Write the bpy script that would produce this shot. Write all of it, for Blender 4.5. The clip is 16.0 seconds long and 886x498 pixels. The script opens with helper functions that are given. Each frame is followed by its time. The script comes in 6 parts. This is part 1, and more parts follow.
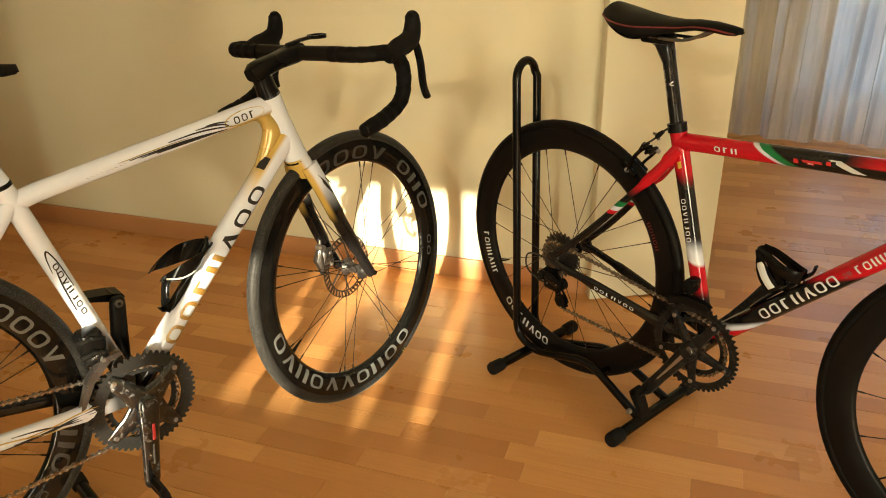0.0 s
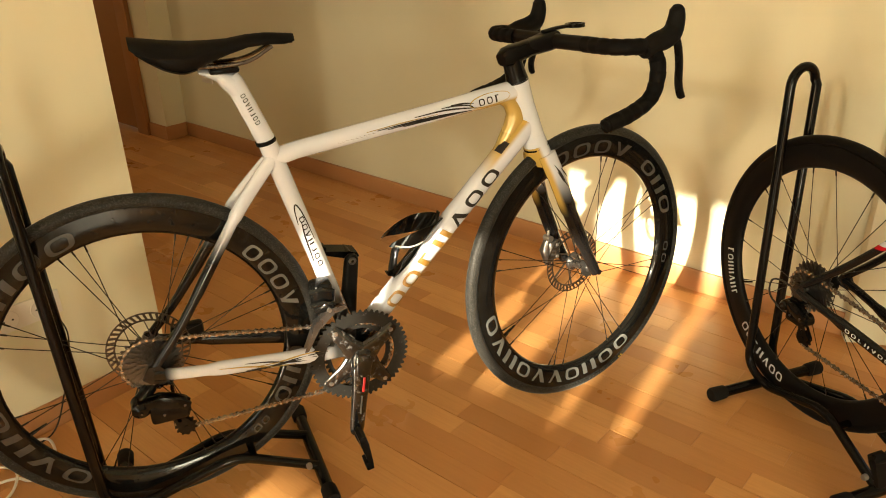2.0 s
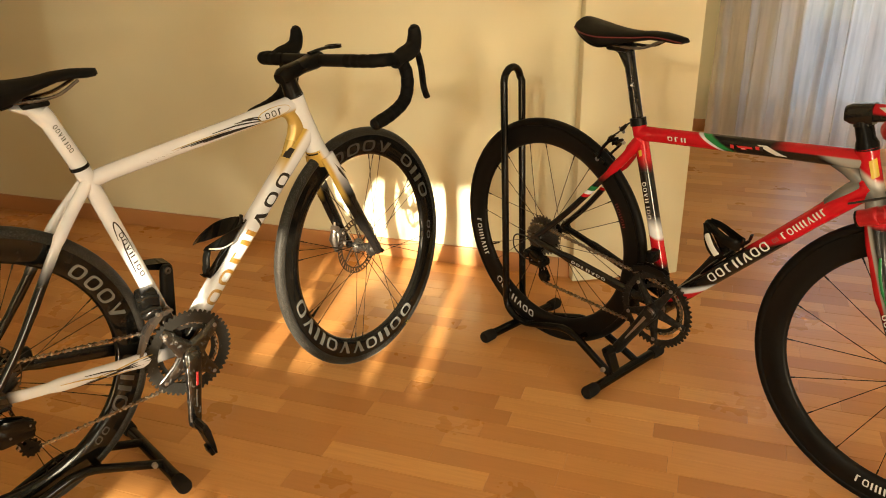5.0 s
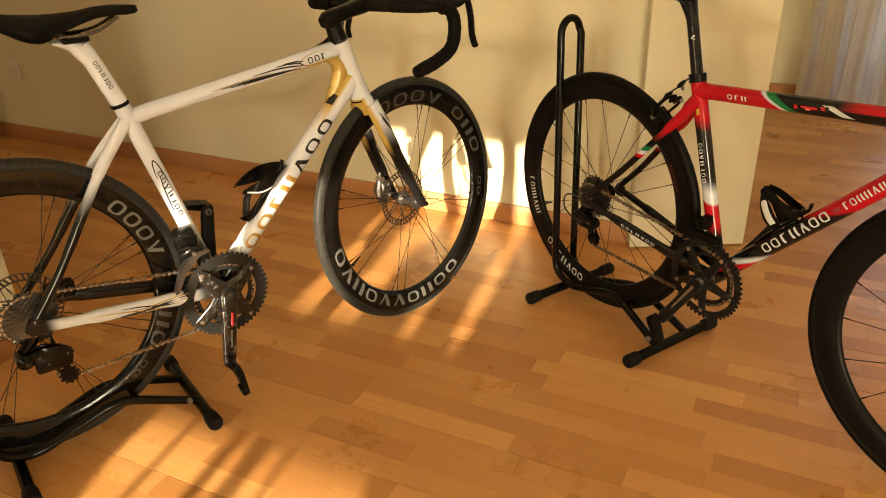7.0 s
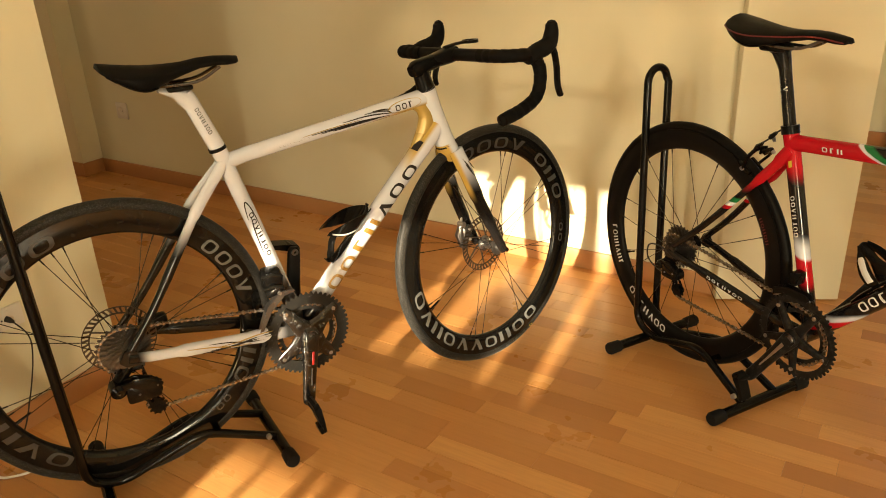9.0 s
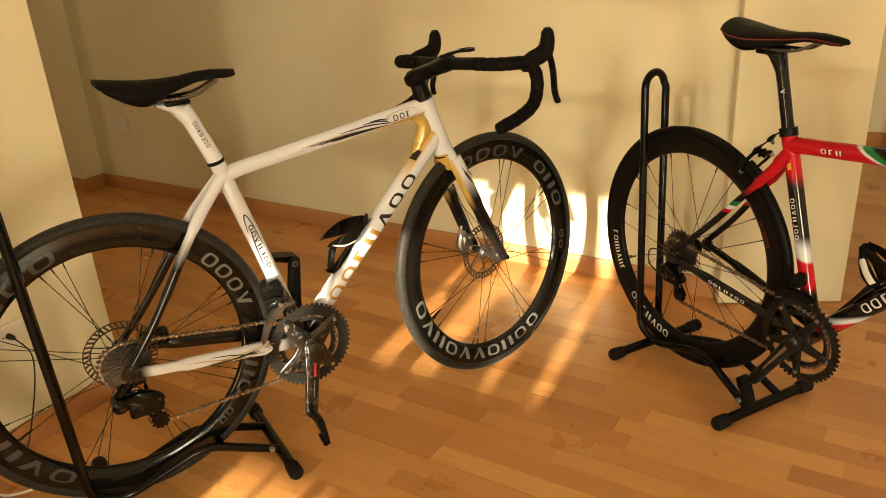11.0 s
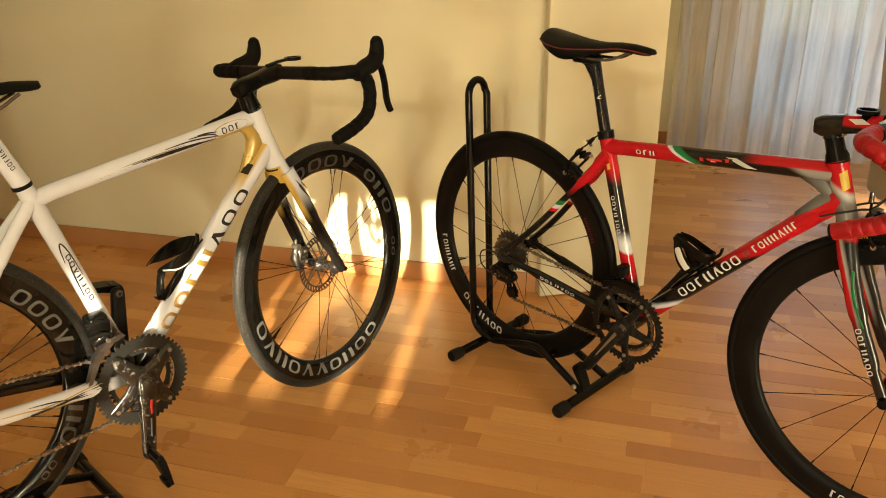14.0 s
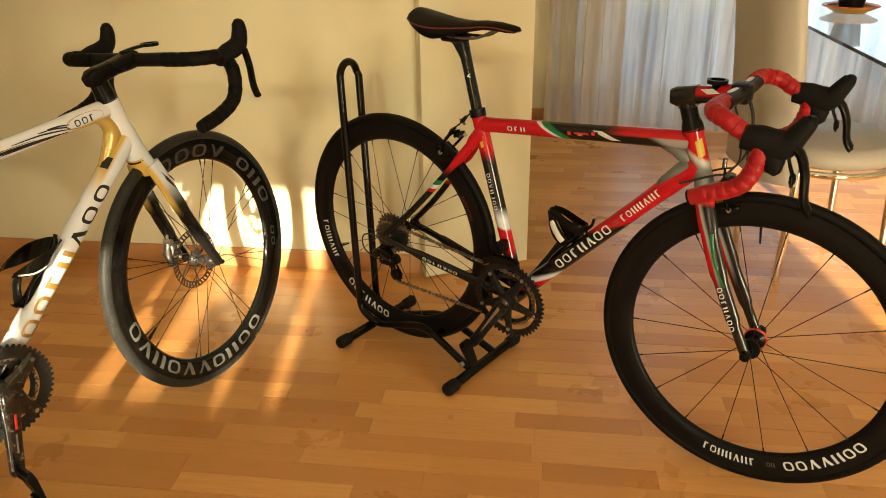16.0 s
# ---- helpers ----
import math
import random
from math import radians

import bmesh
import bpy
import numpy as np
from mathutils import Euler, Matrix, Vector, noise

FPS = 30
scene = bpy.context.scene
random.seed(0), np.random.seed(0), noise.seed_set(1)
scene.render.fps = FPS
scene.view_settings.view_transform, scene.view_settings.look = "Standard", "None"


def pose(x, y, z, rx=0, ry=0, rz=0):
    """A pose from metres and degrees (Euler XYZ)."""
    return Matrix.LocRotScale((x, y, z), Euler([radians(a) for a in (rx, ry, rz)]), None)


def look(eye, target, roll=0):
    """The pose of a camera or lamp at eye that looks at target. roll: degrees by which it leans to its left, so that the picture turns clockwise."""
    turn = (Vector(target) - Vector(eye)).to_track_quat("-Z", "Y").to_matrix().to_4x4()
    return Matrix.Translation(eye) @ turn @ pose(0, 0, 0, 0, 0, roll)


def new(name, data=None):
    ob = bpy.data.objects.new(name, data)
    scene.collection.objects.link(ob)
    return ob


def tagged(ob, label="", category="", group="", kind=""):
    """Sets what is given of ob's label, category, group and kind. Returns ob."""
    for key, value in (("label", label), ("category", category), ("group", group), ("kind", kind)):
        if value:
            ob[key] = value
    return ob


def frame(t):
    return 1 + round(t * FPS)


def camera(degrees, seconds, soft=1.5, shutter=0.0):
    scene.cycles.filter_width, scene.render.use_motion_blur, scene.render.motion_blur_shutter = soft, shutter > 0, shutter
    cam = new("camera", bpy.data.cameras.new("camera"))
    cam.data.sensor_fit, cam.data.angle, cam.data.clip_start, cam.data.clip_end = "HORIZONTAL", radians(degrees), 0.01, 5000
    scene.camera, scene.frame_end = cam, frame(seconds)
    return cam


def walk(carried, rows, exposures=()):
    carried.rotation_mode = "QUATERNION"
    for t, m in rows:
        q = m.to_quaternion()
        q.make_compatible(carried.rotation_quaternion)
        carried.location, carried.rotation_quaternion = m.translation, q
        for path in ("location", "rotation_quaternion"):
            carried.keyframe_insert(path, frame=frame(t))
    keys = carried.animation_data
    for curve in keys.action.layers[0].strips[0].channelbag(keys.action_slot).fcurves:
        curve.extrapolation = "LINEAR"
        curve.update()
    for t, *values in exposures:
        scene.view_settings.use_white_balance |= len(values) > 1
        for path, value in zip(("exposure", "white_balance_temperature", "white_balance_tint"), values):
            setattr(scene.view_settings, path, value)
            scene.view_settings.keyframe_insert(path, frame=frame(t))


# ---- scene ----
# ---- camera and walk ----
cam = camera(60.14, 16.0, 1.0, 0.0)
walk(cam, [
    (0, look((0.739, -2.189, 1.186), (0.134, -0.483, 0.335), -1.36)),
    (0.5, look((0.741, -2.167, 1.184), (-0.007, -0.533, 0.307), -0.79)),
    (1, look((0.750, -2.151, 1.186), (-0.123, -0.577, 0.314), -0.39)),
    (1.5, look((0.767, -2.143, 1.187), (-0.263, -0.659, 0.328), -0.82)),
    (2, look((0.784, -2.138, 1.185), (-0.384, -0.765, 0.319), -1.31)),
    (2.5, look((0.788, -2.133, 1.184), (-0.455, -0.838, 0.303), -1.98)),
    (3, look((0.806, -2.150, 1.185), (-0.427, -0.843, 0.308), -3.28)),
    (3.5, look((0.814, -2.255, 1.196), (-0.187, -0.739, 0.359), -3.50)),
    (4, look((0.818, -2.410, 1.206), (0.065, -0.743, 0.398), -3.34)),
    (4.5, look((0.829, -2.476, 1.210), (0.194, -0.753, 0.417), -2.16)),
    (4.7, look((0.830, -2.476, 1.225), (0.225, -0.747, 0.420), -1.43)),
    (6.8, look((0.934, -2.398, 1.179), (0.177, -0.775, 0.287), -1.62)),
    (7, look((0.931, -2.400, 1.183), (0.134, -0.801, 0.284), -1.59)),
    (7.5, look((0.914, -2.419, 1.188), (0.022, -0.871, 0.289), -1.70)),
    (8, look((0.910, -2.422, 1.195), (-0.047, -0.890, 0.335), -2.10)),
    (8.5, look((0.917, -2.417, 1.199), (-0.066, -0.877, 0.386), -2.31)),
    (8.7, look((0.922, -2.410, 1.200), (-0.067, -0.869, 0.396), -2.34)),
    (10.8, look((0.939, -2.386, 1.200), (-0.069, -0.846, 0.419), -3.76)),
    (11, look((0.932, -2.396, 1.199), (-0.073, -0.851, 0.421), -3.66)),
    (11.5, look((0.935, -2.391, 1.197), (-0.086, -0.854, 0.425), -4.05)),
    (12, look((0.931, -2.392, 1.203), (-0.074, -0.838, 0.446), -4.22)),
    (12.5, look((0.895, -2.390, 1.200), (-0.033, -0.788, 0.445), -3.90)),
    (13, look((0.863, -2.393, 1.204), (0.122, -0.705, 0.428), -3.06)),
    (13.5, look((0.839, -2.411, 1.211), (0.271, -0.658, 0.434), -2.21)),
    (14, look((0.814, -2.421, 1.209), (0.297, -0.657, 0.422), -1.02)),
    (14.5, look((0.808, -2.420, 1.206), (0.327, -0.652, 0.404), -0.73)),
    (15, look((0.828, -2.410, 1.204), (0.443, -0.624, 0.390), -0.92)),
    (15.5, look((0.838, -2.402, 1.201), (0.537, -0.604, 0.379), -0.96)),
    (16, look((0.845, -2.405, 1.202), (0.601, -0.602, 0.372), -0.93)),
], exposures=[(0, 2.20, 5720, 5), (2, 2.24, 5740, 7), (3.5, 2.18, 5820, 10), (4.7, 2.19, 6040, 10), (7, 2.11, 6200, 10), (8.7, 2.11, 6160, 10), (12, 2.18, 6140, 9.5), (14.5, 2.17, 6040, 5), (16, 2.11, 6020, 4)])

# ---- world, sun, window light and added lamps ----
SUN_WAY = Vector((-0.13, 1.0, -0.2126))          # the way the low sun's light travels
world = bpy.data.worlds.new("evening_sky")
scene.world = world
world.use_nodes = True
wn = world.node_tree.nodes
wl = world.node_tree.links
bg = wn["Background"]
sky = wn.new("ShaderNodeTexSky")
sky.sky_type = "NISHITA"
sky.sun_disc = False
sky.sun_elevation = math.asin(-SUN_WAY.normalized().z)
sky.sun_rotation = math.atan2(-SUN_WAY.x, -SUN_WAY.y)
wl.new(sky.outputs[0], bg.inputs[0])
bg.inputs[1].default_value = 0.09

sun_data = bpy.data.lights.new("sun", "SUN")
sun_data.energy = 5.0
sun_data.angle = radians(0.8)
sun_data.color = (1.0, 0.78, 0.50)
sun = new("sun", sun_data)
sun.matrix_world = look((0, 0, 0), SUN_WAY)


def area_lamp(name, place, toward, wide, high, watts, colour):
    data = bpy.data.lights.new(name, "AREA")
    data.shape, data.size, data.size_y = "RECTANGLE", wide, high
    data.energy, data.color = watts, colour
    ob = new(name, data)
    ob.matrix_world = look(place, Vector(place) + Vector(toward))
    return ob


area_lamp("daylight_garden_window", (0.24, -3.66, 0.75), (0, 1, 0.0), 0.7, 0.9, 2.0, (1.0, 0.86, 0.57))
# Added small lamp in front of the closed shutter; no opening lets light in here.
area_lamp("daylight_over_shutter", (0.42, -3.62, 1.80), (-0.1, 1, -0.25), 0.13, 0.06, 4.6, (1.0, 0.84, 0.56))
area_lamp("daylight_side_window", (2.8, -3.66, 0.58), (0, 1, 0.0), 1.0, 0.7, 27.0, (1.0, 0.83, 0.52))
# Fill lamp added to brighten the corridor end; its window is invented.
area_lamp("daylight_corridor_window", (-4.35, -1.9, 1.55), (1, 0, 0), 1.1, 1.2, 2.7, (1.0, 0.68, 0.36))
area_lamp("daylight_curtain_window", (2.10, 2.32, 0.98), (0, -1, 0), 1.6, 1.8, 2.7, (0.80, 0.92, 1.0))

# ---- material helpers ----


def material(name, base=(0.5, 0.5, 0.5), rough=0.5, metal=0.0, spec=0.5, coat=0.0):
    m = bpy.data.materials.new(name)
    m.use_nodes = True
    b = m.node_tree.nodes["Principled BSDF"]
    b.inputs["Base Color"].default_value = (*base, 1)
    b.inputs["Roughness"].default_value = rough
    b.inputs["Metallic"].default_value = metal
    b.inputs["Specular IOR Level"].default_value = spec
    b.inputs["Coat Weight"].default_value = coat
    b.inputs["Coat Roughness"].default_value = 0.06
    return m


class Nodes:
    """Short names for the nodes of one material."""

    def __init__(self, m):
        self.t = m.node_tree
        self.b = self.t.nodes["Principled BSDF"]

    def add(self, kind, **values):
        n = self.t.nodes.new(kind)
        for k, v in values.items():
            n.inputs[k.replace("_", " ")].default_value = v
        return n

    def link(self, a, b):
        self.t.links.new(a, b)

    def coords(self, kind="Object"):
        return self.t.nodes.new("ShaderNodeTexCoord").outputs[kind]

    def noise(self, scale, detail=4.0, rough=0.55, vector=None, stretch=None):
        n = self.add("ShaderNodeTexNoise", Scale=scale, Detail=detail, Roughness=rough)
        v = vector or self.coords()
        if stretch:
            mp = self.t.nodes.new("ShaderNodeMapping")
            mp.inputs["Scale"].default_value = stretch
            self.link(v, mp.inputs["Vector"])
            v = mp.outputs[0]
        self.link(v, n.inputs["Vector"])
        return n.outputs["Fac"]

    def ramp(self, fac, stops):
        n = self.t.nodes.new("ShaderNodeValToRGB")
        el = n.color_ramp.elements
        while len(el) < len(stops):
            el.new(0.5)
        for e, (p, c) in zip(el, stops):
            e.position = p
            e.color = (*c, 1) if len(c) == 3 else c
        self.link(fac, n.inputs[0])
        return n.outputs[0]

    def mix(self, fac, a, b, blend="MIX"):
        n = self.t.nodes.new("ShaderNodeMix")
        n.data_type = "RGBA"
        n.blend_type = blend
        for sock, v in ((n.inputs[0], fac), (n.inputs[6], a), (n.inputs[7], b)):
            if isinstance(v, (int, float)):
                sock.default_value = v
            elif isinstance(v, tuple):
                sock.default_value = (*v, 1) if len(v) == 3 else v
            else:
                self.link(v, sock)
        return n.outputs[2]

    def math(self, op, a, b=None, c=None):
        n = self.t.nodes.new("ShaderNodeMath")
        n.operation = op
        for i, v in enumerate((a, b, c)):
            if v is None:
                continue
            if isinstance(v, (int, float)):
                n.inputs[i].default_value = v
            else:
                self.link(v, n.inputs[i])
        return n.outputs[0]

    def span(self, v, lo, hi, a=0.0, b=1.0):
        n = self.t.nodes.new("ShaderNodeMapRange")
        n.interpolation_type = "SMOOTHSTEP"
        for i, x in enumerate((lo, hi, a, b)):
            n.inputs[i + 1].default_value = x
        self.link(v, n.inputs[0])
        return n.outputs[0]

    def along(self, direction):
        """The object's own coordinates along a direction."""
        n = self.t.nodes.new("ShaderNodeVectorMath")
        n.operation = "DOT_PRODUCT"
        self.link(self.coords(), n.inputs[0])
        n.inputs[1].default_value = direction
        return n.outputs["Value"]

    def colour(self, out):
        self.link(out, self.b.inputs["Base Color"])

    def rough(self, out):
        self.link(out, self.b.inputs["Roughness"])

    def bump(self, height, strength=0.2, distance=0.002):
        n = self.t.nodes.new("ShaderNodeBump")
        n.inputs["Strength"].default_value = strength
        n.inputs["Distance"].default_value = distance
        self.link(height, n.inputs["Height"])
        self.link(n.outputs[0], self.b.inputs["Normal"])


def grained(name, base, rough=0.5, metal=0.0, spread=0.15, scale=60.0, bump=0.1, coat=0.0, dust=0.0, spec=None, least=0.46, fleck=1.2):
    """A surface with a fine grain, larger stains and a little relief; dust: pale dirt in patches."""
    m = material(name, base, rough, metal, spec=spec if spec is not None else 0.10 if max(base) < 0.035 else 0.5, coat=coat)
    n = Nodes(m)
    fine = n.noise(scale, 5.0, 0.6)
    broad = n.noise(scale / 9, 3.0, 0.5)
    lo = tuple(c * (1 - spread) for c in base)
    hi = tuple(min(1, c * (1 + spread)) for c in base)
    c = n.mix(broad, lo, hi)
    c = n.mix(n.math("MULTIPLY", fine, 0.5), c, tuple(x * 0.8 for x in base))
    if dust:
        spots = n.span(n.noise(scale * fleck, 8.0 if fleck > 1 else 4.0, 0.75 if fleck > 1 else 0.6), least, least + 0.20, 0.0, dust)
        c = n.mix(spots, c, (0.42, 0.41, 0.39))
        n.rough(n.math("ADD", n.math("MULTIPLY", spots, 0.5), rough))
    else:
        n.rough(n.span(broad, 0.3, 0.7, max(0.02, rough - 0.06), min(1, rough + 0.08)))
    n.colour(c)
    if bump:
        n.bump(fine, bump, 0.001)
    return m


# ---- materials ----


def wall_paint(name, base):
    m = material(name, base, 0.75, spec=0.25)
    n = Nodes(m)
    roller = n.noise(420, 3, 0.6)
    broad = n.noise(1.3, 4, 0.5)
    c = n.mix(n.span(broad, 0.3, 0.7), tuple(x * 0.95 for x in base), tuple(min(1, x * 1.03) for x in base))
    scuff = n.span(n.noise(7, 6, 0.7), 0.66, 0.8, 0, 0.12)
    c = n.mix(scuff, c, (0.45, 0.36, 0.26))
    n.colour(c)
    n.bump(roller, 0.12, 0.0008)
    return m


WALL = wall_paint("cream_wall_paint", (0.725, 0.69, 0.50))
PANEL = wall_paint("pale_cream_panel_paint", (0.685, 0.65, 0.475))
CEIL = wall_paint("ceiling_paint", (0.86, 0.80, 0.68))


def beech(name, island):
    """Oiled beech strips; each strip takes its own tone."""
    m = material(name, (0.5, 0.28, 0.12), 0.33, spec=0.45)
    n = Nodes(m)
    if island:
        rnd = n.t.nodes.new("ShaderNodeNewGeometry").outputs["Random Per Island"]
    else:
        rnd = n.t.nodes.new("ShaderNodeObjectInfo").outputs["Random"]
    place = n.t.nodes.new("ShaderNodeNewGeometry").outputs["Position"]
    grain = n.noise(7, 5, 0.6, place, (1.0, 20.0, 1.0))
    broad = n.noise(2.2, 3, 0.5, place)
    tone = n.ramp(rnd, [(0.0, (0.43, 0.196, 0.056)), (0.12, (0.50, 0.239, 0.073)), (0.6, (0.575, 0.291, 0.092)), (0.9, (0.64, 0.340, 0.113)), (1.0, (0.69, 0.380, 0.130))])
    c = n.mix(n.span(grain, 0.35, 0.7, 0, 0.22), tone, (0.39, 0.178, 0.055))
    c = n.mix(n.span(broad, 0.3, 0.75, 0, 0.12), c, (0.58, 0.292, 0.094))
    n.colour(c)
    n.rough(n.span(n.noise(4, 4, 0.6, place), 0.3, 0.75, 0.26, 0.42))
    n.bump(grain, 0.03, 0.0005)
    return m


BEECH = beech("oiled_beech_strip", False)
BEECH_ALL = beech("oiled_beech_floor", True)
JOINT = material("dark_floor_joint", (0.10, 0.045, 0.018), 0.8)
TRIM = grained("beech_baseboard_wood", (0.46, 0.225, 0.085), 0.42, spread=0.12, scale=40, bump=0.05)
DOORWOOD = grained("brown_door_wood", (0.36, 0.175, 0.060), 0.45, spread=0.15, scale=30, bump=0.06)
PLASTIC_W = grained("white_socket_plastic", (0.78, 0.74, 0.66), 0.4, spread=0.05, scale=30, bump=0.0)
HOLE = material("dark_hole", (0.03, 0.025, 0.02), 0.8)
CABLE_B = grained("black_cable_rubber", (0.03, 0.028, 0.026), 0.5, scale=80, bump=0.0)
CABLE_W = grained("white_cable_plastic", (0.75, 0.72, 0.66), 0.45, scale=80, bump=0.0)

STEEL_B = grained("black_enamelled_steel", (0.0035, 0.0033, 0.0030), 0.18, spread=0.3, scale=70, bump=0.06, coat=0.18)
RUBBER = grained("black_rubber", (0.010, 0.009, 0.008), 0.75, spread=0.3, scale=120, bump=0.15)
TYRE = grained("black_tyre_rubber", (0.004, 0.0036, 0.0032), 0.5, spread=0.4, scale=90, bump=0.2, dust=0.008)
TYRE_DUSTY = grained("dusty_tyre_rubber", (0.015, 0.015, 0.0135), 0.46, spread=0.5, scale=300, bump=0.2, dust=0.12)
TYRE_DUSTY.node_tree.nodes["Principled BSDF"].inputs["Sheen Weight"].default_value = 0.22
TYRE_DUSTY.node_tree.nodes["Principled BSDF"].inputs["Sheen Roughness"].default_value = 0.3
CARBON = grained("matt_black_carbon", (0.006, 0.0055, 0.005), 0.42, spread=0.35, scale=150, bump=0.03, coat=0.03)
CARBON_DUSTY = grained("dusty_gloss_carbon", (0.0045, 0.0045, 0.004), 0.17, spread=0.6, scale=45, bump=0.03, coat=0.36, dust=0.012)
SADDLE_B = grained("black_saddle_leather", (0.004, 0.0042, 0.0042), 0.5, spread=0.3, scale=160, bump=0.25)
TAPE_B = grained("black_bar_tape", (0.004, 0.0038, 0.0036), 0.65, spread=0.3, scale=200, bump=0.3)
HOOD_B = grained("black_hood_rubber", (0.006, 0.006, 0.006), 0.62, spread=0.2, scale=250, bump=0.2)
ALLOY_B = grained("black_anodised_alloy", (0.006, 0.0058, 0.0055), 0.25, 0.1, spread=0.3, scale=90, bump=0.03)
SPOKE = grained("black_steel_spoke", (0.030, 0.026, 0.021), 0.30, 0.75, spread=0.3, scale=90, bump=0.0)
ALLOY = grained("grey_alloy", (0.42, 0.40, 0.37), 0.32, 0.95, spread=0.2, scale=90, bump=0.03)
CHROME = material("chrome", (0.78, 0.77, 0.75), 0.07, 1.0)
STEELGREY = grained("worn_steel_teeth", (0.120, 0.112, 0.100), 0.28, 0.9, spread=0.6, scale=260, bump=0.3, dust=0.05)
DISC = grained("brown_heated_disc_steel", (0.11, 0.085, 0.062), 0.35, 0.9, spread=0.3, scale=90, bump=0.03)
CHAIN = grained("oily_chain_steel", (0.25, 0.235, 0.21), 0.26, 0.9, spread=0.7, scale=400, bump=0.0)
ROLLER = grained("bright_chain_rollers", (0.48, 0.46, 0.43), 0.22, 0.95, spread=0.3, scale=300, bump=0.0)
CHAIN_D = grained("dark_chain_steel", (0.20, 0.17, 0.13), 0.34, 0.9, spread=0.4, scale=200, bump=0.0)
CRANK_DUSTY = grained("scuffed_carbon_crank", (0.006, 0.006, 0.006), 0.14, 0.0, spread=0.5, scale=70, bump=0.10, coat=0.7, dust=0.50, spec=0.4, least=0.54)
RING_DUSTY = grained("scuffed_black_chainring", (0.032, 0.032, 0.030), 0.24, 0.5, spread=0.6, scale=95, bump=0.10, dust=0.40, least=0.58)
CRANK_B = grained("black_carbon_crank", (0.010, 0.009, 0.008), 0.35, 0.0, spread=0.3, scale=70, bump=0.05, dust=0.05)
DECAL_G = grained("grey_decal", (0.070, 0.070, 0.064), 0.4, spread=0.15, scale=60, bump=0.0)
DECAL_GD = grained("dark_grey_decal", (0.040, 0.038, 0.034), 0.4, spread=0.15, scale=60, bump=0.0)
DECAL_P = grained("pale_grey_decal", (0.125, 0.130, 0.125), 0.4, spread=0.2, scale=90, bump=0.0)
DECAL_W = grained("white_decal", (0.62, 0.63, 0.62), 0.35, spread=0.05, scale=60, bump=0.0)
DECAL_K = grained("black_decal", (0.025, 0.022, 0.02), 0.3, spread=0.2, scale=60, bump=0.0)
DECAL_R = grained("red_decal", (0.55, 0.02, 0.02), 0.35, spread=0.1, scale=60, bump=0.0)
PIPING_R = grained("dark_red_piping", (0.12, 0.010, 0.010), 0.45, spread=0.1, scale=60, bump=0.0)
DECAL_Y = grained("yellow_decal", (0.50, 0.34, 0.02), 0.35, spread=0.1, scale=60, bump=0.0)
DECAL_GOLD = grained("dark_gold_decal", (0.26, 0.145, 0.025), 0.3, 0.2, spread=0.25, scale=60, bump=0.0)
MECH_B = grained("black_gloss_resin", (0.004, 0.004, 0.0038), 0.16, spread=0.4, scale=90, bump=0.03, coat=0.16)
HUB_GREY = grained("grey_hub_alloy", (0.16, 0.155, 0.15), 0.28, 0.9, spread=0.4, scale=150, bump=0.03)
GOLD = grained("gold_paint", (0.44, 0.31, 0.075), 0.26, 0.25, spread=0.15, scale=60, bump=0.0, coat=0.4)


def fade(name, stops, direction, rough=0.16, metal=0.0):
    """Gloss paint that fades from colour to colour along a direction of the part's own space."""
    m = material(name, stops[0][1], rough, metal, spec=0.28, coat=0.1)
    n = Nodes(m)
    v = n.along(direction)
    wob = n.math("ADD", v, n.math("MULTIPLY", n.math("SUBTRACT", n.noise(25, 3), 0.5), 0.004))
    c = None
    for (p0, c0), (p1, c1) in zip(stops, stops[1:]):
        base = c if c is not None else c0
        c = n.mix(n.span(wob, p0, p1), base, c1)
    dirt = n.span(n.noise(60, 6, 0.7), 0.6, 0.75, 0, 0.1)
    n.colour(n.mix(dirt, c, (0.25, 0.2, 0.15)))
    n.rough(n.span(n.noise(12, 4), 0.3, 0.7, max(0.05, rough - 0.06), rough + 0.04))
    return m


PEARL = (0.58, 0.62, 0.70)
INK = (0.008, 0.0075, 0.0075)
REDP = (0.43, 0.006, 0.013)
GREENP = (0.015, 0.16, 0.045)
WHITE_PAINT = fade("pearl_white_paint", [(0.0, PEARL), (1.0, (0.58, 0.63, 0.71))], (1, 0, 0))
SILVERP = (0.17, 0.17, 0.165)
BLACK_PAINT = fade("gloss_black_paint", [(0.0, INK), (1.0, (0.010, 0.009, 0.009))], (1, 0, 0))

# ---- mesh helpers ----


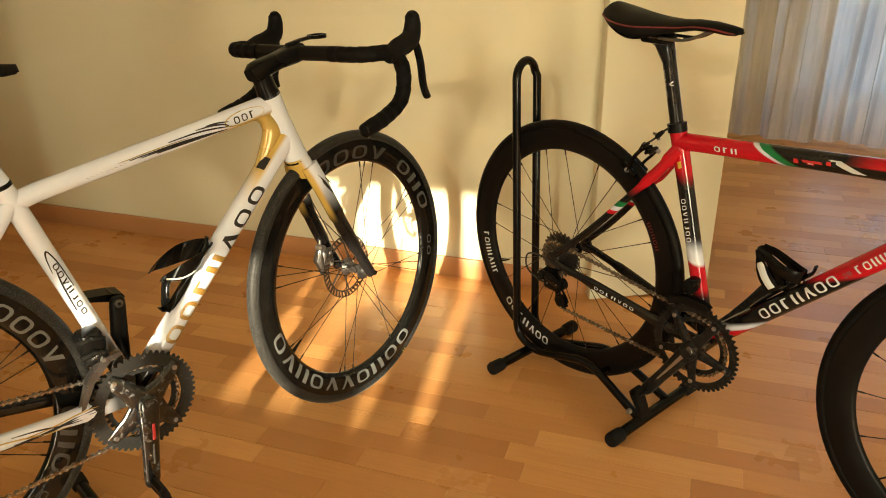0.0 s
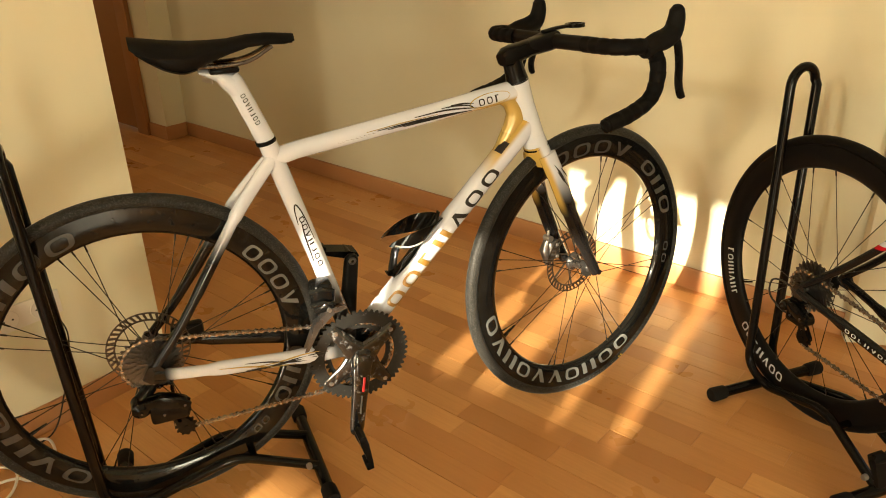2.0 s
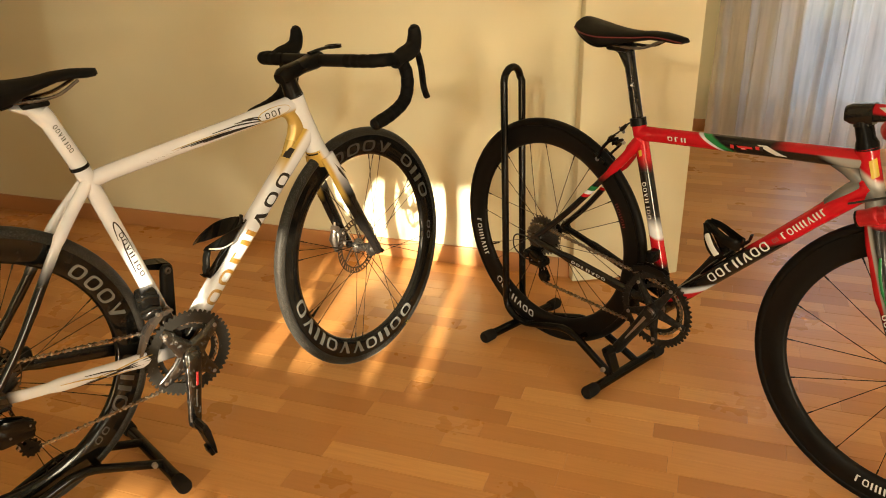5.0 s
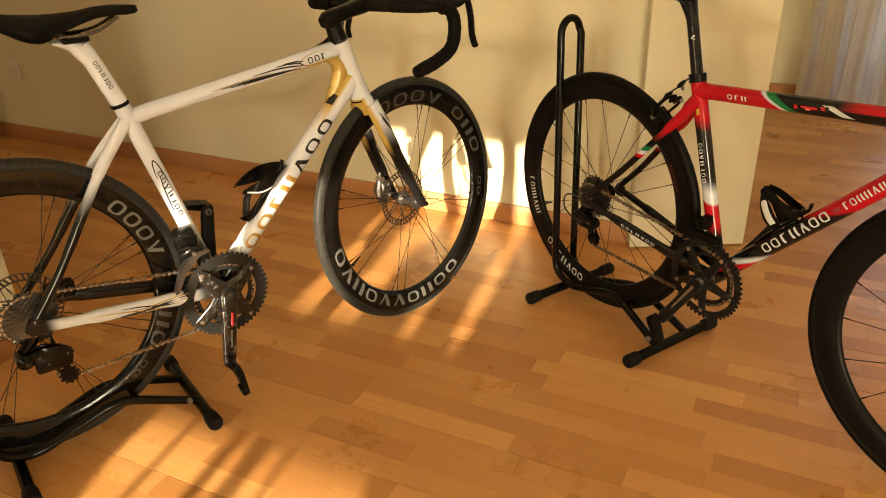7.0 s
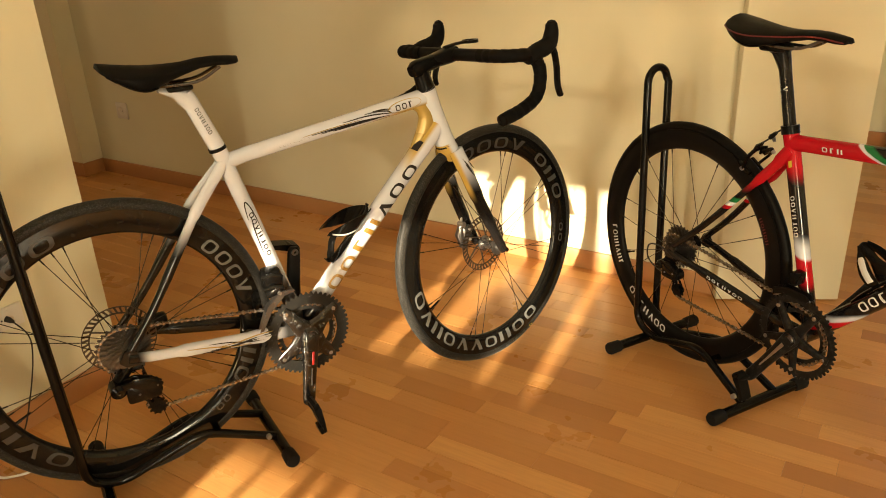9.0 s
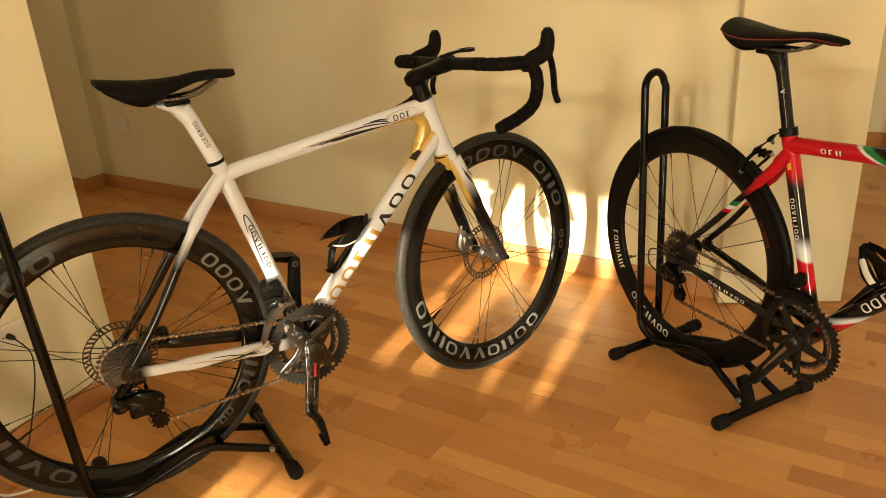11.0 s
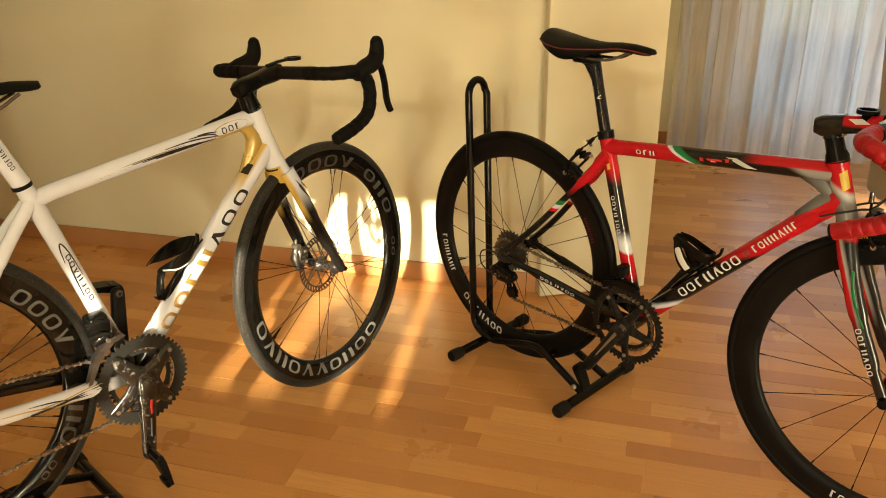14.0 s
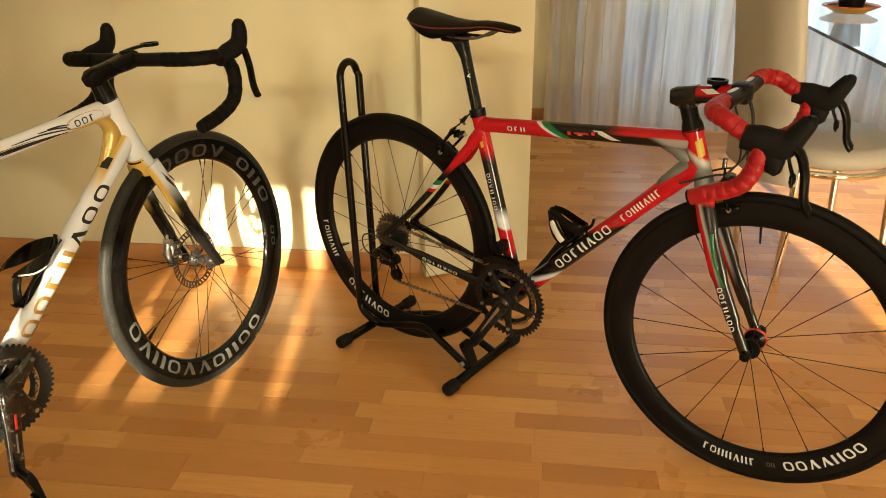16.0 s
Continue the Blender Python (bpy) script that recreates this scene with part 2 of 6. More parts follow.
class Geo:
    """Collects vertices and faces for one mesh."""

    def __init__(self):
        self.v, self.f = [], []

    def grid(self, rings, closed_u=True, closed_v=False, cap=True):
        """Rings of equally many points, joined one to the next."""
        base, n = len(self.v), len(rings[0])
        for r in rings:
            self.v += [tuple(p) for p in r]
        rows = len(rings)
        for i in range(rows if closed_v else rows - 1):
            a, b = base + i * n, base + ((i + 1) % rows) * n
            for j in range(n if closed_u else n - 1):
                k = (j + 1) % n
                self.f.append((a + j, a + k, b + k, b + j))
        if cap and closed_u and not closed_v:
            self.f.append(tuple(base + j for j in reversed(range(n))))
            self.f.append(tuple(base + (rows - 1) * n + j for j in range(n)))
        return self

    def sweep(self, path, radii, n=12, side=(0, 1, 0), cap=True, closed=False, square=0.0):
        """A tube along a path. radii: a number, (wide, high), or one of these per point."""
        pts = [Vector(p) for p in path]
        if not isinstance(radii, list):
            radii = [radii] * len(pts)
        radii = [(r, r) if isinstance(r, (int, float)) else r for r in radii]
        rings, last = [], Vector(side)
        for i, p in enumerate(pts):
            if closed:
                t = pts[(i + 1) % len(pts)] - pts[i - 1]
            else:
                t = pts[min(i + 1, len(pts) - 1)] - pts[max(i - 1, 0)]
            t.normalize()
            s = last - t * last.dot(t)
            if s.length < 1e-4:
                s = t.orthogonal()
            s.normalize()
            last = s
            u = t.cross(s)
            a, b = radii[i]
            ring = []
            for k in range(n):
                ang = 2 * math.pi * k / n
                c, d = math.cos(ang), math.sin(ang)
                if square:
                    c = math.copysign(abs(c) ** (1 - square), c)
                    d = math.copysign(abs(d) ** (1 - square), d)
                ring.append(p + s * (a * c) + u * (b * d))
            rings.append(ring)
        return self.grid(rings, True, closed, cap)

    def lathe(self, profile, n=48, centre=(0, 0, 0), axis="y", closed=True, arc=None):
        """Turns a profile of (radius, along) round an axis."""
        rings = []
        count = n if arc is None else n + 1
        for k in range(count):
            ang = 2 * math.pi * k / n if arc is None else arc[0] + (arc[1] - arc[0]) * k / n
            c, s = math.cos(ang), math.sin(ang)
            ring = []
            for r, a in profile:
                if axis == "y":
                    p = (r * c, a, r * s)
                elif axis == "z":
                    p = (r * c, r * s, a)
                else:
                    p = (a, r * c, r * s)
                ring.append(Vector(p) + Vector(centre))
            rings.append(ring)
        return self.grid(rings, closed, arc is None, cap=False)

    def plate(self, outline, y0, y1, m=None, hole=None):
        """An outline in x and z, drawn out from y0 to y1; hole: an inner outline with as many points."""
        n = len(outline)
        m = m or Matrix()
        if hole:
            loops = [[m @ Vector((x, y, z)) for x, z in o] for o, y in ((outline, y0), (outline, y1), (hole, y1), (hole, y0))]
            return self.grid(loops, True, True)
        return self.grid([[m @ Vector((x, y, z)) for x, z in outline] for y in (y0, y1)])

    def box(self, lo, hi, bevel=0.0, m=None, segments=2):
        bm = bmesh.new()
        bmesh.ops.create_cube(bm, size=1.0)
        for v in bm.verts:
            v.co = Vector([lo[i] + (v.co[i] + 0.5) * (hi[i] - lo[i]) for i in range(3)])
        if bevel:
            bmesh.ops.bevel(bm, geom=bm.edges[:], offset=bevel, segments=segments, affect="EDGES", profile=0.5)
        return self.bm(bm, m)

    def bm(self, bm, m=None):
        base = len(self.v)
        bm.verts.index_update()
        self.v += [tuple(m @ v.co if m else v.co) for v in bm.verts]
        self.f += [tuple(base + v.index for v in f.verts) for f in bm.faces]
        bm.free()
        return self

    def ball(self, centre, radius, scale=(1, 1, 1), u=14, w=9):
        rings = []
        for i in range(1, w):
            th = math.pi * i / w
            rings.append([Vector(centre) + Vector((radius * scale[0] * math.sin(th) * math.cos(2 * math.pi * k / u), radius * scale[1] * math.sin(th) * math.sin(2 * math.pi * k / u), -radius * scale[2] * math.cos(th))) for k in range(u)])
        return self.grid(rings)

    def moved(self, m):
        self.v = [tuple(m @ Vector(v)) for v in self.v]
        return self

    def mesh(self, name, mat, angle=38):
        me = bpy.data.meshes.new(name)
        me.from_pydata([tuple(v) for v in self.v], [], self.f)
        me.materials.append(mat)
        me.shade_smooth()
        me.set_sharp_from_angle(angle=radians(angle))
        me.validate()
        return me


def spline(points, steps=6):
    """A smooth path through points (Catmull-Rom)."""
    p = [Vector(q) for q in points]
    p = [p[0] * 2 - p[1], *p, p[-1] * 2 - p[-2]]
    out = []
    for i in range(1, len(p) - 2):
        for k in range(steps):
            t = k / steps
            a, b, c, d = p[i - 1], p[i], p[i + 1], p[i + 2]
            out.append(0.5 * ((2 * b) + (c - a) * t + (2 * a - 5 * b + 4 * c - d) * t * t + (3 * b - a - 3 * c + d) * t**3))
    out.append(p[-2])
    return out


def bend(points, radius, steps=6):
    """A polyline with its corners rounded."""
    p = [Vector(q) for q in points]
    out = [p[0]]
    for a, b, c in zip(p, p[1:], p[2:]):
        r = min(radius, (a - b).length * 0.49, (c - b).length * 0.49)
        s, e = b + (a - b).normalized() * r, b + (c - b).normalized() * r
        for k in range(steps + 1):
            t = k / steps
            out.append(s * (1 - t) ** 2 + b * 2 * t * (1 - t) + e * t * t)
    out.append(p[-1])
    return out


def thing(name, label, category, group="", m=None, kind=""):
    ob = new(name)
    ob.empty_display_size = 0.1
    tagged(ob, label, category, group, kind)
    if m is not None:
        ob.matrix_world = m
    return ob


def part(name, geo, mat, parent, label="", m=None, angle=38):
    ob = new(name, geo.mesh(name, mat, angle) if isinstance(geo, Geo) else geo)
    ob.parent = parent
    if m is not None:
        ob.matrix_basis = m
    if label:
        tagged(ob, label)
    return ob


def solid(name, geo, mat, label="", category="", kind="structure", group="", m=None, angle=38):
    ob = new(name, geo.mesh(name, mat, angle))
    tagged(ob, label, category, group, kind)
    if m is not None:
        ob.matrix_world = m
    return ob

# ---- the rooms ----
H = 2.5


def slab(name, lo, hi, mat, label="", category="wall"):
    return solid(name, Geo().box(lo, hi), mat, label, category)


slab("wall_north", (-2.79, 0.0, 0), (0.52, 0.14, H), WALL, "cream painted plaster wall behind the bicycles")
slab("wall_inner", (0.52, 0.16, 0), (0.64, 2.75, H), WALL, "cream painted wall of the curtained room")
dirp = Vector((0.81 - 0.465, 0.125 + 0.05, 0)).normalized()
pang = math.atan2(dirp.y, dirp.x)
solid("wall_panel", Geo().box((0, 0, 0.006), (0.387, 0.045, 2.45), 0.004), PANEL, "pale cream panel standing at an angle to the wall", "panel", m=pose(0.465, -0.05, 0, 0, 0, math.degrees(pang)))
slab("wall_left", (-1.05, -3.6, 0), (-0.93, -1.29, H), WALL, "cream painted wall end beside the white bicycle")
slab("wall_corner", (-2.97, -0.118, 0), (-2.79, 0.14, H), WALL, "cream painted wall corner beside the brown door")
slab("wall_door_lintel", (-3.87, -0.118, 2.05), (-2.97, 0.0, H), WALL, "cream painted wall over the brown door")
slab("wall_door_rest", (-4.30, -0.118, 0), (-3.87, 0.0, H), WALL, "cream painted corridor wall beyond the door")
slab("wall_west", (-4.42, -1.3, 0), (-4.30, 0.0, H), WALL, "cream painted end wall of the corridor")
slab("wall_west_rest", (-4.42, -3.6, 0), (-4.30, -2.5, H), WALL, "cream painted end wall of the corridor")
# Unseen opening and sheet, added only to go with the corridor fill lamp.
slab("wall_west_sill", (-4.42, -2.5, 0), (-4.30, -1.3, 0.9), WALL, "cream painted wall under the added corridor opening")
slab("wall_west_head", (-4.42, -2.5, 2.2), (-4.30, -1.3, H), WALL, "cream painted wall over the added corridor opening")
slab("window_4", (-4.40, -2.5, 0.9), (-4.37, -1.3, 2.2), CEIL, "cream sheet closing an added, unseen corridor opening", "window")
slab("wall_east", (4.6, -3.6, 0), (4.72, 2.9, H), WALL, "cream painted wall of the dining room")
slab("ceiling", (-4.45, -3.8, H), (4.75, 3.0, H + 0.12), CEIL, "plain pale painted ceiling", "ceiling")
# far wall with its window
for nm, lo, hi in (("wall_far_west", (0.64, 2.10, 0), (1.22, 2.25, H)), ("wall_far_east", (3.00, 2.10, 0), (4.6, 2.25, H)), ("wall_far_sill", (1.22, 2.10, 0), (3.00, 2.25, 0.06)), ("wall_far_head", (1.22, 2.10, 2.3), (3.00, 2.25, H))):
    slab(nm, lo, hi, WALL, "cream painted wall round the curtained window")
# garden side with two tall windows, shutters half down
SHUT = 1.088
for nm, x0, x1 in (("wall_south_west", -4.30, -0.46), ("wall_south_pier", -0.20, -0.14), ("wall_south_middle", 0.61, 2.30), ("wall_south_east", 3.30, 4.6)):
    slab(nm, (x0, -3.75, 0), (x1, -3.6, H), WALL, "cream painted wall between the garden windows")
# Slot added to the unseen wall to let one thin sun streak through.
for nm, z0, z1 in (("wall_south_low", 0, 1.053), ("wall_south_high", 1.076, H)):
    slab(nm, (-0.46, -3.75, z0), (-0.20, -3.6, z1), WALL, "cream painted wall round an added narrow slot for sunlight")


def garden_window(name, x0, x1, bars, stiles=(), blocks=()):
    w = thing(name, "tall garden window with a roller shutter half down", "window", kind="structure")
    part("wall_over", Geo().box((x0, -3.75, 2.1), (x1, -3.6, H)), WALL, w)
    part("wall_under", Geo().box((x0, -3.75, 0), (x1, -3.6, 0.06)), WALL, w)
    shut = Geo()
    k = 0
    while SHUT + k * 0.045 < 2.1:
        shut.box((x0, -3.745, SHUT + k * 0.045), (x1, -3.725, SHUT + k * 0.045 + 0.0455), 0.004, segments=1)
        k += 1
    part("roller_shutter", shut, PLASTIC_W, w)
    fr = Geo()
    fr.box((x0, -3.69, 0.06), (x0 + 0.03, -3.64, 2.1), 0.003)
    fr.box((x1 - 0.03, -3.69, 0.06), (x1, -3.64, 2.1), 0.003)
    fr.box((x0 + 0.03, -3.69, 0.49), (x1 - 0.03, -3.64, 0.603), 0.003)
    part("window_frame", fr, TRIM, w)
    for x, wd in stiles:
        part("stile", Geo().box((x - wd / 2, -3.69, 0.603), (x + wd / 2, -3.64, 2.1), 0.003), TRIM, w)
    # Unseen short blocks, added to break the low sun into floor streaks.
    for x, wd in blocks:
        part("guard_bar", Geo().box((x - wd / 2, -3.715, 0.603), (x + wd / 2, -3.70, 0.735), 0.003), TRIM, w)
    for x, wd in bars:
        part("baluster", Geo().box((x - wd / 2, -3.68, 0.06), (x + wd / 2, -3.65, 0.49), 0.003), TRIM, w)
    return w


win = garden_window("window_1", -0.14, 0.61, ((-0.092, 0.030), (0.033, 0.013), (0.166, 0.032), (0.235, 0.046), (0.309, 0.012), (0.550, 0.060)), ((-0.07, 0.13), (0.106, 0.05), (0.284, 0.020), (0.490, 0.052), (0.574, 0.024)), ((0.300, 0.15), (0.437, 0.055)))
# Unseen block, added to cut the notch in the floor's sun patch.
part("latch", Geo().box((-0.077, -3.68, 0.06), (-0.060, -3.65, 0.440), 0.004), TRIM, win)
# Unseen block, added to keep the sun off the chain stay and crank.
part("window_handle", Geo().box((-0.006, -3.705, 0.772), (0.044, -3.69, 0.850), 0.004), TRIM, win)
# Unseen ledge added to keep the high lamp's light off the near floor.
part("transom", Geo().box((-0.14, -3.64, 1.63), (0.47, -3.375, 1.66), 0.004), TRIM, win)
garden_window("window_2", 2.30, 3.30, ((2.55, 0.026), (2.80, 0.026), (3.05, 0.026)))

# curtained window
w3 = thing("window_3", "wide window behind sheer curtains", "window", kind="structure")
for x in (1.22, 1.81, 2.40, 2.94):
    part("window_frame", Geo().box((x, 2.15, 0.06), (x + 0.06, 2.21, 2.3), 0.004), PLASTIC_W, w3)
part("window_rail", Geo().box((1.28, 2.15, 0.06), (2.94, 2.21, 0.16), 0.004), PLASTIC_W, w3)

SHEER = material("sheer_white_curtain", (0.80, 0.77, 0.72), 0.8, spec=0.1)
sn = Nodes(SHEER)
weave = sn.noise(900, 2, 0.5)
sn.colour(sn.mix(weave, (0.46, 0.40, 0.34), (0.54, 0.475, 0.41)))
tr = sn.t.nodes.new("ShaderNodeBsdfTranslucent")
tr.inputs[0].default_value = (0.78, 0.76, 0.76, 1)
mixs = sn.t.nodes.new("ShaderNodeMixShader")
mixs.inputs[0].default_value = 0.5
sn.link(sn.b.outputs[0], mixs.inputs[1])
sn.link(tr.outputs[0], mixs.inputs[2])
clear = sn.t.nodes.new("ShaderNodeBsdfTransparent")
mix2 = sn.t.nodes.new("ShaderNodeMixShader")
sn.link(sn.span(sn.noise(5, 3, 0.5, None, (3.0, 1.0, 0.3)), 0.35, 0.65, 0.16, 0.42), mix2.inputs[0])
sn.link(mixs.outputs[0], mix2.inputs[1])
sn.link(clear.outputs[0], mix2.inputs[2])
sn.link(mix2.outputs[0], sn.t.nodes["Material Output"].inputs[0])


def curtain(x0, x1, y, seed):
    rnd = random.Random(seed)
    n, ph, wave = 340, 0.0, 0.1
    steps = []
    for i in range(n + 1):
        if i % 14 == 0:
            wave = rnd.choice((0.07, 0.10, 0.14, 0.20, 0.30))
            swell = rnd.uniform(0.5, 1.3)
        ph += 2 * math.pi * (x1 - x0) / n / wave
        steps.append((i / n, ph, swell))
    rows = []
    for j in range(17):
        z = 0.012 + (2.44 - 0.012) * j / 16
        low = 1 - j / 16
        rows.append([(x0 + (x1 - x0) * u + 0.010 * math.sin(p * 0.5 + z), y + 0.026 * w * math.sin(p + 0.35 * math.sin(1.7 * z + p * 0.11)) + (0.014 + 0.012 * low) * math.sin(p * 0.31 + 1.3 * z), z) for u, p, w in steps])
    g = Geo().grid(rows, False, False, False)
    ob = new("sheer_curtain", g.mesh("sheer_curtain", SHEER, 180))
    tagged(ob, "sheer white floor-length curtain with soft folds", "curtain", "sheer curtains")
    deep = []
    for z in (0.016, 0.09, 0.18, 0.266, 0.271):
        j = (z - 0.012) / (2.44 - 0.012) * 16
        i, f = int(j), j - int(j)
        deep.append([(a[0] + (b[0] - a[0]) * f, a[1] + (b[1] - a[1]) * f - 0.004, z) for a, b in zip(rows[i], rows[i + 1])])
    part("hem", Geo().grid(deep, False, False, False), SHEER, ob, "deep double hem", angle=180)
    return ob


curtain(0.85, 1.86, 1.88, 3)
curtain(1.83, 3.4, 1.91, 5)
solid("curtain_rail", Geo().sweep([(0.66, 1.895, 2.455), (3.5, 1.895, 2.455)], 0.012), PLASTIC_W, "white curtain rail under the ceiling", "curtain rail", kind="")

# baseboards
BB = 0.072


def board(lo, hi):
    solid("baseboard", Geo().box(lo, hi, 0.003), TRIM, "oiled beech baseboard along the cream wall", "baseboard")


board((-2.778, -0.012, 0), (0.47, 0.0, BB))
board((-2.79, -0.130, 0), (-2.778, 0.0, BB))
board((-2.945, -0.130, 0), (-2.79, -0.118, BB))
board((-0.93, -3.6, 0), (-0.918, -1.29, BB))
board((-1.05, -1.29, 0), (-0.918, -1.278, BB))
board((0.64, 0.3, 0), (0.652, 2.088, BB))
board((0.64, 2.088, 0), (1.22, 2.10, BB))
board((4.588, -3.6, 0), (4.6, 2.75, BB))

# brown door in the far corner
door = thing("door_1", "brown wooden door in a wooden frame", "door", kind="structure")
part("door_casing", Geo().box((-3.045, -0.144, 0), (-2.945, -0.118, 2.13), 0.004), DOORWOOD, door)
part("door_casing", Geo().box((-3.89, -0.144, 0), (-3.79, -0.118, 2.13), 0.004), DOORWOOD, door)
part("door_head", Geo().box((-3.79, -0.144, 2.03), (-3.045, -0.118, 2.13), 0.004), DOORWOOD, door)
part("door_leaf", Geo().box((-3.795, -0.116, 0.008), (-3.04, -0.076, 2.035), 0.003), DOORWOOD, door)
part("door_handle", Geo().sweep(bend([(-3.10, -0.116, 1.02), (-3.10, -0.170, 1.02), (-3.21, -0.170, 1.02)], 0.015), 0.008), ALLOY, door)


def socket(m, gangs=1, high=0.042):
    s = thing("wall_socket", "white plastic wall socket above the baseboard", "socket", m=m)
    part("plate", Geo().box((-0.042 * gangs, -0.009, -high), (0.042 * gangs, 0, high), 0.004), PLASTIC_W, s)
    for k in range(gangs):
        cx = (k - (gangs - 1) / 2) * 0.072
        part("insert", Geo().lathe([(0.0, -0.0095), (0.019, -0.0095), (0.022, -0.011), (0.024, -0.0095)], 24, (cx, 0, 0), closed=False), PLASTIC_W, s)
        for d in (-0.0095, 0.0095):
            part("pin_hole", Geo().lathe([(0.0, -0.0105), (0.0026, -0.0105)], 8, (cx + d, 0, 0), closed=False), HOLE, s)
    return s


socket(pose(-2.530, 0.0, 0.353))

# ---- bicycles ----


def ring_outline(r, n, wave=0.0, teeth=0):
    out = []
    for k in range(n):
        a = 2 * math.pi * k / n
        rr = r + (wave * (1 if k % 4 in (1, 2) else -1) if teeth else 0)
        out.append((rr * math.cos(a), rr * math.sin(a)))
    return out


def toothed(g, centre, teeth, r, inner, y0, y1):
    n = teeth * 4
    o = [(centre[0] + x, centre[1] + z) for x, z in ring_outline(r, n, 0.0030, teeth)]
    i = [(centre[0] + x, centre[1] + z) for x, z in ring_outline(inner, n)]
    g.plate(o, y0, y1, hole=i)


def on_grid(rows, u, v):
    """The place on a grid of points, u along its rows and v across them, 0 to 1."""
    n, m = len(rows) - 1, len(rows[0]) - 1
    i, j = min(int(v * n), n - 1), min(int(u * m), m - 1)
    f, g = v * n - i, u * m - j
    a = Vector(rows[i][j]).lerp(Vector(rows[i][j + 1]), g)
    return a.lerp(Vector(rows[i + 1][j]).lerp(Vector(rows[i + 1][j + 1]), g), f)


def marks(parent, mat, grids, shapes="b", lean=0.10):
    """One plain shape for each grid of points: o a ring, b two bars, i one bar, t a wedge, f a full block."""
    for number, rows in enumerate(grids):
        g = Geo()
        shape = shapes[number % len(shapes)]

        def at(x, y):
            return on_grid(rows, min(1, max(0, 0.5 + x * (1 - lean) + lean * y)), min(1, max(0, 0.5 + y)))

        def stroke(x0, x1, half, y0=-0.5, y1=0.5):
            g.grid([[at(x0 + (x1 - x0) * k / 6 + side * half, y0 + (y1 - y0) * k / 6) for k in range(7)] for side in (-1, 1)], False, False, False)

        if shape == "o":
            turn = [(math.copysign(abs(math.cos(a)) ** 0.65, math.cos(a)), math.copysign(abs(math.sin(a)) ** 0.65, math.sin(a))) for a in [2 * math.pi * k / 24 for k in range(25)]]
            g.grid([[at(0.47 * f * c, 0.5 * q * d) for c, d in turn] for f, q in ((1.0, 1.0), (0.60, 0.70))], False, False, False)
        elif shape == "b":
            stroke(-0.31, -0.31, 0.14)
            stroke(0.31, 0.31, 0.14)
        elif shape == "i":
            stroke(-0.22, -0.22, 0.14)
            stroke(0.08, 0.08, 0.16, -0.5, -0.36)
        elif shape == "t":
            stroke(-0.34, 0.02, 0.08, 0.5, -0.5)
            stroke(0.34, 0.02, 0.14, 0.5, -0.5)
        else:
            stroke(0.0, 0.0, 0.46)
        part("decal", g, mat, parent)


def tube_line(p, q, ra, rb, points, width=0.0014):
    """A painted line on a tube: points are (along, degrees round)."""
    p, q = Vector(p), Vector(q)
    t, s, u = tube_frame(p, q)
    length = (q - p).length
    path = []
    for v in spline([(w, a, 0) for w, a in points], 6):
        w, a = v.x, radians(v.y)
        A, Bq = ra[0] + (ra[1] - ra[0]) * w, rb[0] + (rb[1] - rb[0]) * w
        path.append(p + t * (length * w) + s * (A * math.cos(a)) + u * (Bq * math.sin(a)))
    n = len(path)
    taper = [width * (0.25 + 0.75 * math.sin(math.pi * (0.08 + 0.84 * k / (n - 1)))) for k in range(n)]
    return Geo().sweep(path, [(w, w) for w in taper], 6)


def arc_blocks(spans, r0, r1, y, seed=0):
    """Grids on the side of a rim, each over a span of angles; y: distance of the side from the middle at a radius."""
    out = []
    for a0, a1 in spans:
        n = max(2, int(abs(a1 - a0) / 0.05) + 1)
        rows = []
        for f in (0, 0.2, 0.4, 0.6, 0.8, 1):
            r = r0 + (r1 - r0) * f
            yy = y(r)
            rows.append([(r * math.cos(a0 + (a1 - a0) * k / n), yy, r * math.sin(a0 + (a1 - a0) * k / n)) for k in range(n + 1)])
        out.append(rows)
    return out


def word(a0, a1, count, gap=0.14):
    """Spans of count blocks in a row with small gaps."""
    step = (a1 - a0) / count
    return [(a0 + step * k, a0 + step * (k + 1 - gap)) for k in range(count)]


def tube_frame(p, q, side=(0, 1, 0)):
    t = (Vector(q) - Vector(p)).normalized()
    s = Vector(side) - t * Vector(side).dot(t)
    s.normalize()
    return t, s, t.cross(s)


def tube_blocks(p, q, ra, rb, spans, angles, lift=0.0006, skew=0.0):
    """Plain blocks that lie on an oval tube from p to q. spans: along it, 0 to 1; angles: degrees round it, 180 facing the drive side."""
    grids = []
    p, q = Vector(p), Vector(q)
    t, s, u = tube_frame(p, q)
    length = (q - p).length
    a0, a1 = (radians(a) for a in angles)
    for u0, u1 in spans:
        rows = []
        for k in range(7):
            a = a0 + (a1 - a0) * k / 6
            shift = skew * (k / 6 - 0.5)
            row = []
            for j in range(4):
                w = u0 + (u1 - u0) * j / 3 + shift
                A = (ra[0] + (ra[1] - ra[0]) * w) + lift
                Bq = (rb[0] + (rb[1] - rb[0]) * w) + lift
                row.append(p + t * (length * w) + s * (A * math.cos(a)) + u * (Bq * math.sin(a)))
            rows.append(row)
        grids.append(rows)
    return grids


